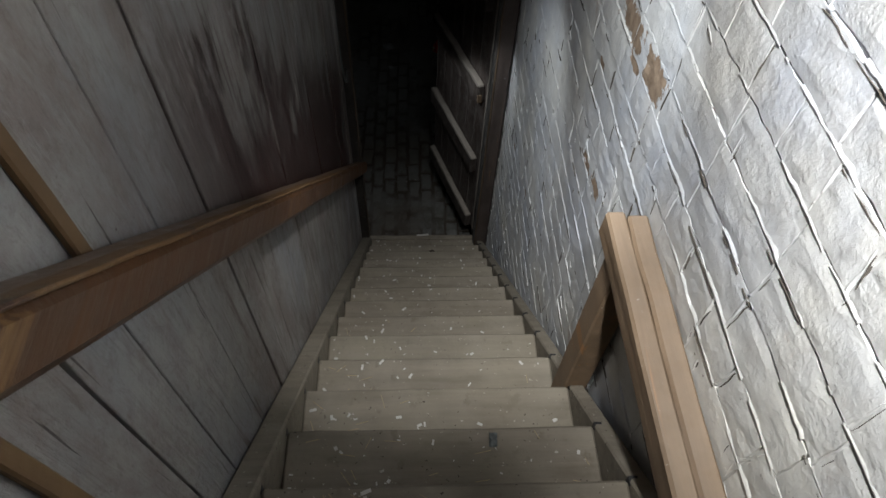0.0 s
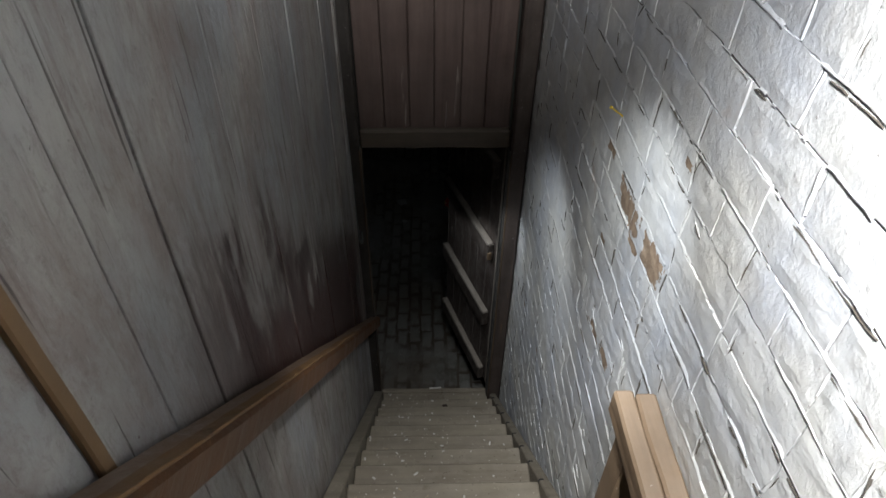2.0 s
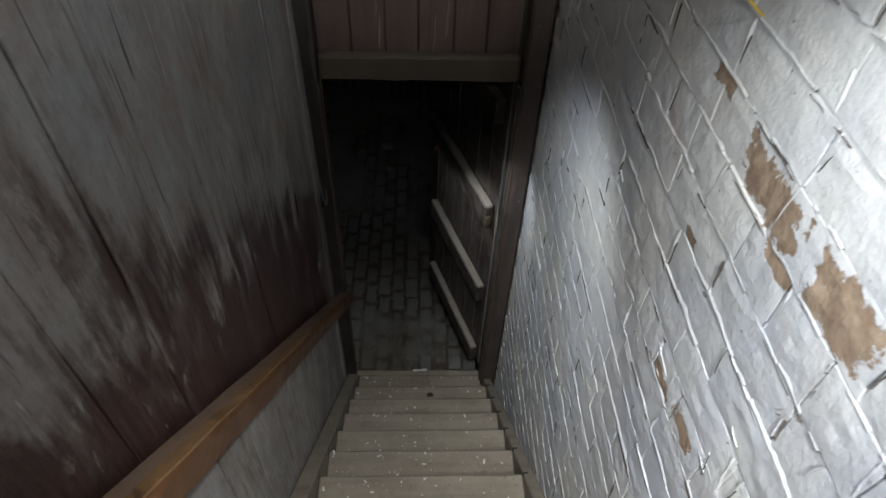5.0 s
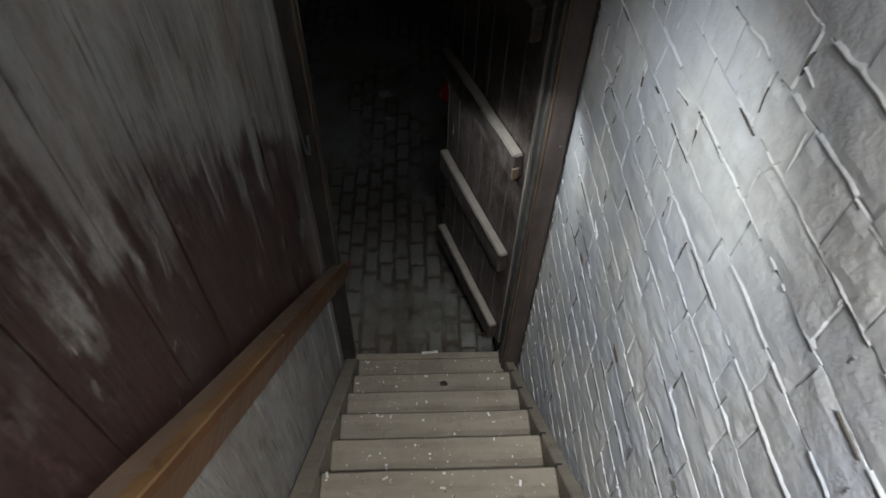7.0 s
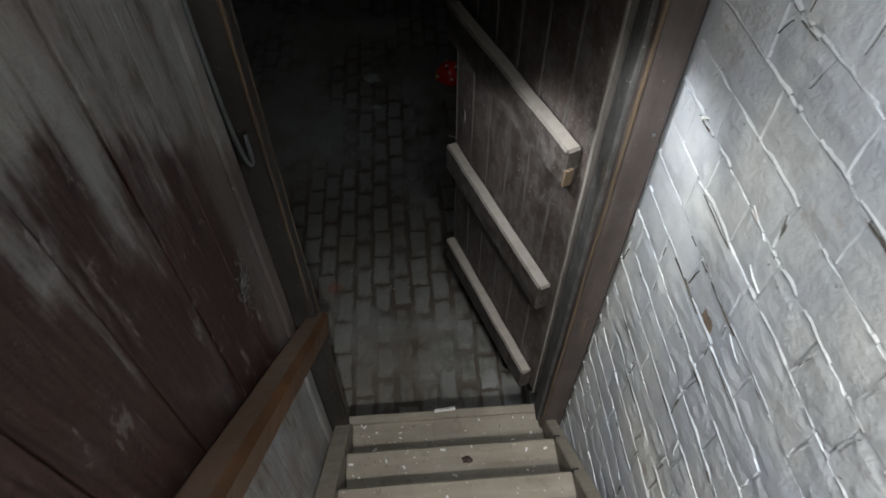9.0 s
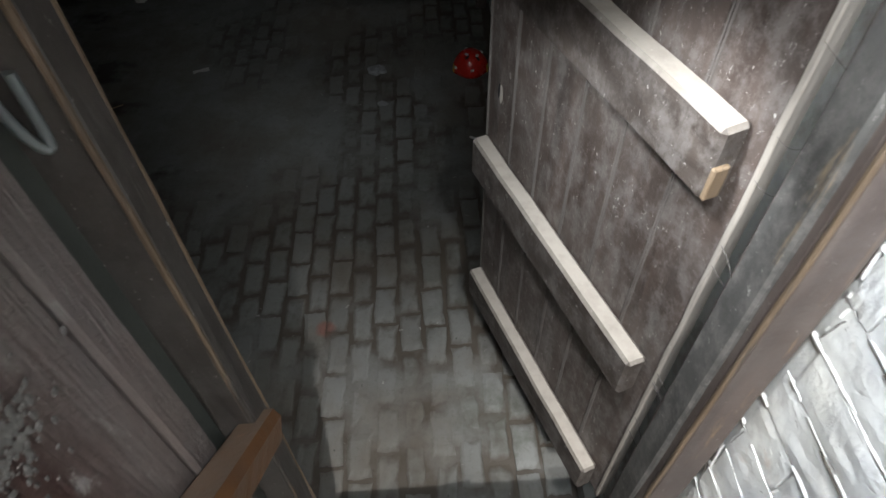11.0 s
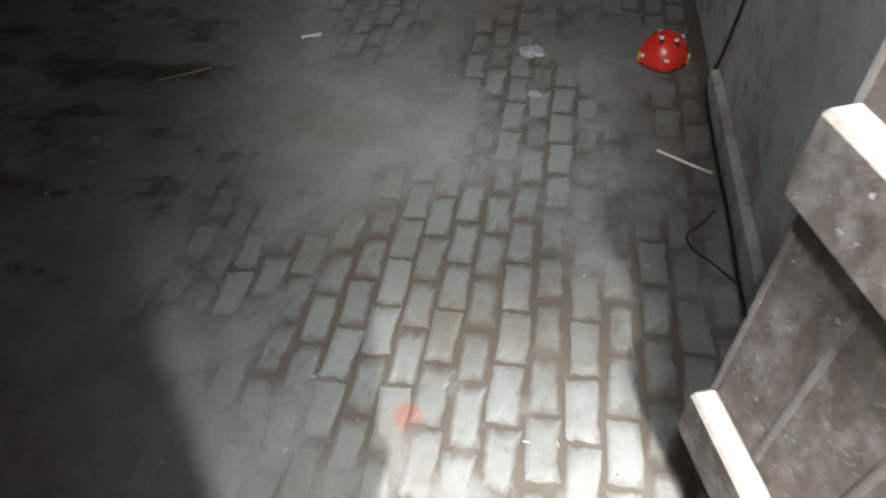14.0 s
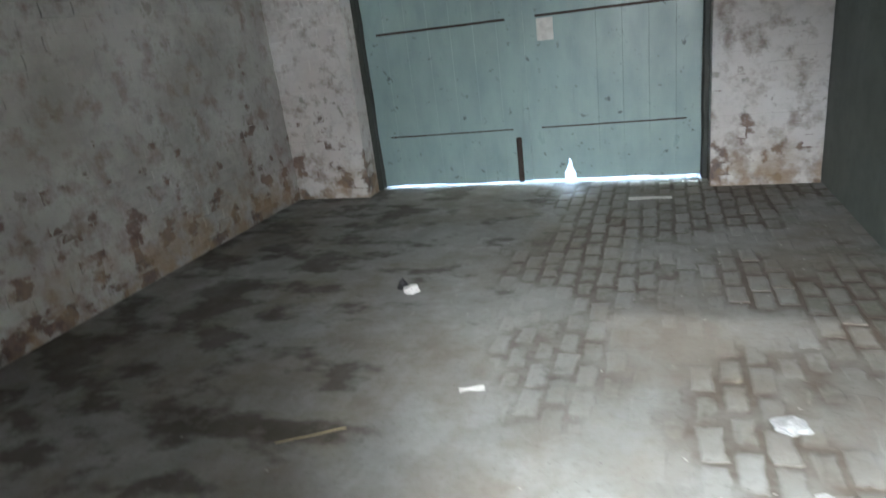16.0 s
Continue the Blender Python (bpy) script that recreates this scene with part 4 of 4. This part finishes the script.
# unit brick meshes: 1 wide, 1 high, depth in metres, scaled to the brick
def unit_bricks(name, depth, material, count, bx, by, rough, nx=5, ny=3, edge=0.003):
    """bx, by: how far the corners wander, in shares of the brick; edge: how far the rim falls back."""
    out = []
    for k in range(count):
        bm = bmesh.new()
        bmesh.ops.create_grid(bm, x_segments=nx, y_segments=ny, size=0.5)
        for v in bm.verts:
            a, b = v.co.x * 2, v.co.y * 2
            n1 = noise.noise(Vector((a * 1.6 + k * 5.3, b * 1.6, k)))
            n2 = noise.noise(Vector((a * 2.3, b * 2.3 + k * 3.1, 9 + k)))
            n3 = noise.noise(Vector((a * 6.0 + k, b * 4.0, 3.3)))
            v.co.x = a / 2 + n1 * bx
            v.co.y = b / 2 + n2 * by
            v.co.z = n1 * rough + n3 * rough * 0.5 - edge * max(abs(a) ** 10, abs(b) ** 5)
        rim = [e for e in bm.edges if e.is_boundary]
        for v in bmesh.ops.extrude_edge_only(bm, edges=rim)["geom"]:
            if isinstance(v, bmesh.types.BMVert):
                v.co = Vector((v.co.x * (1 + bx), v.co.y * (1 + by), -depth))
        bmesh.ops.recalc_face_normals(bm, faces=bm.faces)
        if sum(f.normal.z * f.calc_area() for f in bm.faces) < 0:
            bmesh.ops.reverse_faces(bm, faces=bm.faces)
        me = bpy.data.meshes.new(name)
        bm.to_mesh(me)
        bm.free()
        me.materials.append(material)
        out.append(me)
    return out


def ridges(name, lines, place, width, height, parent, material, label, seed, broken=0.3, wander=0.006):
    """Raised, uneven, broken mortar along lines of (u0, v0, u1, v1)."""
    verts, faces = [], []
    for k, (u0, v0, u1, v1) in enumerate(lines):
        n = max(3, int(math.hypot(u1 - u0, v1 - v0) / 0.012))
        d = Vector((u1 - u0, v1 - v0)).normalized()
        start = True
        for i in range(n + 1):
            f = i / n
            u, v = u0 + (u1 - u0) * f, v0 + (v1 - v0) * f
            a = noise.noise(Vector((u * 8, v * 8, seed)))
            b = noise.noise(Vector((u * 27, v * 27, seed + 5)))
            c = noise.noise(Vector((u * 70, v * 70, seed + 9)))
            r = 0.55 + 0.75 * a + 0.55 * b + 0.35 * c
            if r < broken * 0.4:
                start = True
                continue
            w = width * (0.55 + 0.75 * min(r, 1.3) + 0.35 * c)
            h = height * min(r, 1.4) * (0.25 if i in (0, n) or start else 1.0)
            s = wander * (0.7 * a + 0.45 * b + 0.2 * c)
            q = Vector((u - d.y * s, v + d.x * s))
            for off, z in ((-w, -0.004), (-w * 0.45, h * 0.75), (w * 0.15, h), (w, -0.004)):
                verts.append(place(q.x - d.y * off, q.y + d.x * off, z))
            if not start:
                o = len(verts) - 8
                for j in range(3):
                    faces.append((o + j, o + j + 1, o + j + 5, o + j + 4))
            start = False
    me = bpy.data.meshes.new(name)
    me.from_pydata(verts, [], faces)
    me.materials.append(material)
    for p in me.polygons:
        p.use_smooth = True
    ob = new(name, me)
    ob.parent = parent
    return tagged(ob, label, kind="stuff")


# stair wall, whitewashed bricks; the face looks to -x
COURSE, BL = 0.095, 0.250
rng = random.Random(21)
face = Matrix(((0, 0, -1, RW), (-1, 0, 0, 0), (0, 1, 0, 0), (0, 0, 0, 1)))     # (u, v, depth) to the wall: u = -y, v = z
wash_meshes = unit_bricks("brick", 0.014, WASH, 16, 0.025, 0.07, 0.0022, 8, 4, 0.0010)
cells, lines = [], []
z, k = 0.345 + 0.0, 0
while z < TOP - 0.1:
    zc = 3.915 + COURSE * round((z - 3.915) / COURSE) + COURSE / 2
    headers = k % 4 == 2
    y = -1.4 + (0.06 if k % 2 else 0.0) + rng.uniform(-0.03, 0.03)
    lines.append((-3.10, zc + COURSE / 2, 1.4, zc + COURSE / 2 + rng.uniform(-0.004, 0.004)))
    while y < 3.08:
        w = (BL / 2 if headers else BL) + rng.uniform(-0.008, 0.008)
        w = min(w, 3.09 - y)
        if w > 0.03:
            cells.append(((-(y + w / 2), zc), (w - 0.004, COURSE - 0.004), None))
            if rng.random() < 0.8:
                lines.append((-(y + w), zc - COURSE / 2 + 0.004, -(y + w) + rng.uniform(-0.014, 0.014), zc + COURSE / 2 - 0.004))
        y += w
    z += COURSE
    k += 1


def on_right_wall(u, v, r):
    return face @ pose(u, v, r.uniform(-0.002, 0.0006), r.uniform(-1.2, 1.2), r.uniform(-0.5, 0.5), r.uniform(-0.6, 0.6))


brick_field(right_wall, "brick", cells, lambda u, v: 0.75 < -u < 2.45 and 2.45 < v + 0.55 * (-u - 1.6) < 3.72, wash_meshes, on_right_wall, WASH, 4, "further whitewashed bricks of the stair wall")
on_face = lambda u, v, d: face @ Vector((u, v, d))
beds = [q for q in lines if abs(q[2] - q[0]) > 1]
heads = [q for q in lines if abs(q[2] - q[0]) < 1]
ridges("mortar_ridges", beds, on_face, 0.0050, 0.0007, right_wall, BEADS, "raised whitewashed mortar bed joints", 3, 1.05, 0.011)
ridges("head_joint_ridges", heads, on_face, 0.0032, 0.0005, right_wall, BEADS, "broken whitewashed head joints", 5, 1.05, 0.010)
cracks, gaps = [], []
for n in range(260):
    u, v = -rng.uniform(0.3, 3.05), rng.uniform(1.0, 4.6)
    d, k = rng.uniform(0.012, 0.07), rng.choice((1.57, 1.3, 1.8, 0.2, 2.9, 1.0))
    cracks.append((u, v, u + d * math.cos(k), v + d * math.sin(k)))
    if n % 2:
        o = 0.0035
        gaps.append((u + o, v - o, u + o + d * math.cos(k), v - o + d * math.sin(k)))
for u0, v0, u1, v1 in heads:
    if rng.random() < 0.5:
        gaps.append((u0 + 0.006, v0 + rng.uniform(0, 0.03), u1 + 0.006, v1 - rng.uniform(0, 0.03)))
for u0, v0, u1, v1 in beds:
    for n in range(15):
        a = rng.uniform(0.02, 0.95)
        b = a + rng.uniform(0.004, 0.032)
        gaps.append((u0 + (u1 - u0) * a, v0 - 0.0075, u0 + (u1 - u0) * b, v0 - 0.0075))
ridges("paint_cracks", cracks, on_face, 0.0012, 0.0012, right_wall, BEADS, "curled edges of flaking whitewash", 13, 0.3, 0.01)
# raised dark strips that draw the shade lines of cracks and joints
ridges("open_cracks", gaps, on_face, 0.0007, 0.0013, right_wall, CRACK, "thin dark strips for the shade in cracks of the whitewash", 17, 0.7, 0.008)

# cellar floor, bricks laid lengthwise to the gate
fb = unit_bricks("brick", 0.02, FLOORB, 16, 0.10, 0.05, 0.0022, 6, 6, 0.0050)
PW, PL = 0.1035, 0.196
cells = []
nx = int((CX1 - CX0) / PW)
for c in range(nx):
    x0 = CX1 - 0.045 - PW * (c + 0.5)
    y = 3.26 + (PL / 2 if c % 2 else 0.0) + rng.uniform(-0.03, 0.03) - PL / 2
    while y < 9.30:
        w = PL + rng.uniform(-0.008, 0.008)
        x = x0 + rng.uniform(-0.004, 0.004) + 0.006 * math.sin(y * 1.7 + c * 0.6)
        cells.append(((x, y + w / 2), (PW - 0.016 + rng.uniform(-0.005, 0.004), w - 0.017), None))
        y += w
brick_field(floor, "brick", cells, lambda u, v: -1.0 < u < 0.56 and 3.55 < v < 6.55, fb, lambda u, v, r: pose(u, v, r.uniform(-0.004, 0.002), r.uniform(-0.8, 0.8), r.uniform(-1.2, 1.2), r.uniform(-3.2, 3.2)), FLOORB, 6, "further worn bricks of the cellar floor")

# brick faces of the two gate piers and the cellar's left wall
rng = random.Random(17)
for pier, x0, x1, y in ((bpy.data.objects["wall_gate_pier_left"], CX0 + 0.004, -2.934, CY1), (bpy.data.objects["wall_gate_pier_right"], -0.126, 0.596, CY1 - 0.03)):
    front = Matrix(((1, 0, 0, 0), (0, 0, -1, y), (0, 1, 0, 0), (0, 0, 0, 1)))
    cells = []
    for k in range(23):
        u = x0 - (0.12 if k % 2 else 0.0)
        while u < x1 - 0.03:
            a, b = max(u, x0), min(u + 0.235, x1)
            if b - a > 0.04:
                cells.append((((a + b) / 2, 0.045 + k * 0.087), (b - a - 0.010, 0.077), None))
            u += 0.235
    meshes = unit_bricks("brick", 0.014, PIERPL, 6, 0.04, 0.09, 0.004)
    brick_field(pier, "brick", cells, lambda u, v: True, meshes, lambda u, v, r: front @ pose(u, v, 0.008 + r.uniform(-0.007, 0.003), r.uniform(-2, 2), r.uniform(-1, 1), 0), PIERPL, 9, "")
side = Matrix(((0, 0, 1, CX0), (1, 0, 0, 0), (0, 1, 0, 0), (0, 0, 0, 1)))
cells = []
for k in range(28):
    u = 4.4 - (0.12 if k % 2 else 0.0)
    while u < 9.0:
        w = 0.235 + rng.uniform(-0.02, 0.02)
        cells.append(((u + w / 2, 0.045 + k * 0.087), (min(w, 9.04 - u) - 0.010, 0.077), None))
        u += w
meshes = unit_bricks("brick", 0.014, PEELPL, 8, 0.04, 0.09, 0.005)
brick_field(bpy.data.objects["cellar_wall_left"], "brick", cells, lambda u, v: 6.6 < u < 9.0 and v < 1.5, meshes, lambda u, v, r: side @ pose(u, v, 0.008 + r.uniform(-0.008, 0.003), r.uniform(-2, 2), r.uniform(-1, 1), 0), PEELPL, 10, "further peeling bricks of the cellar wall")
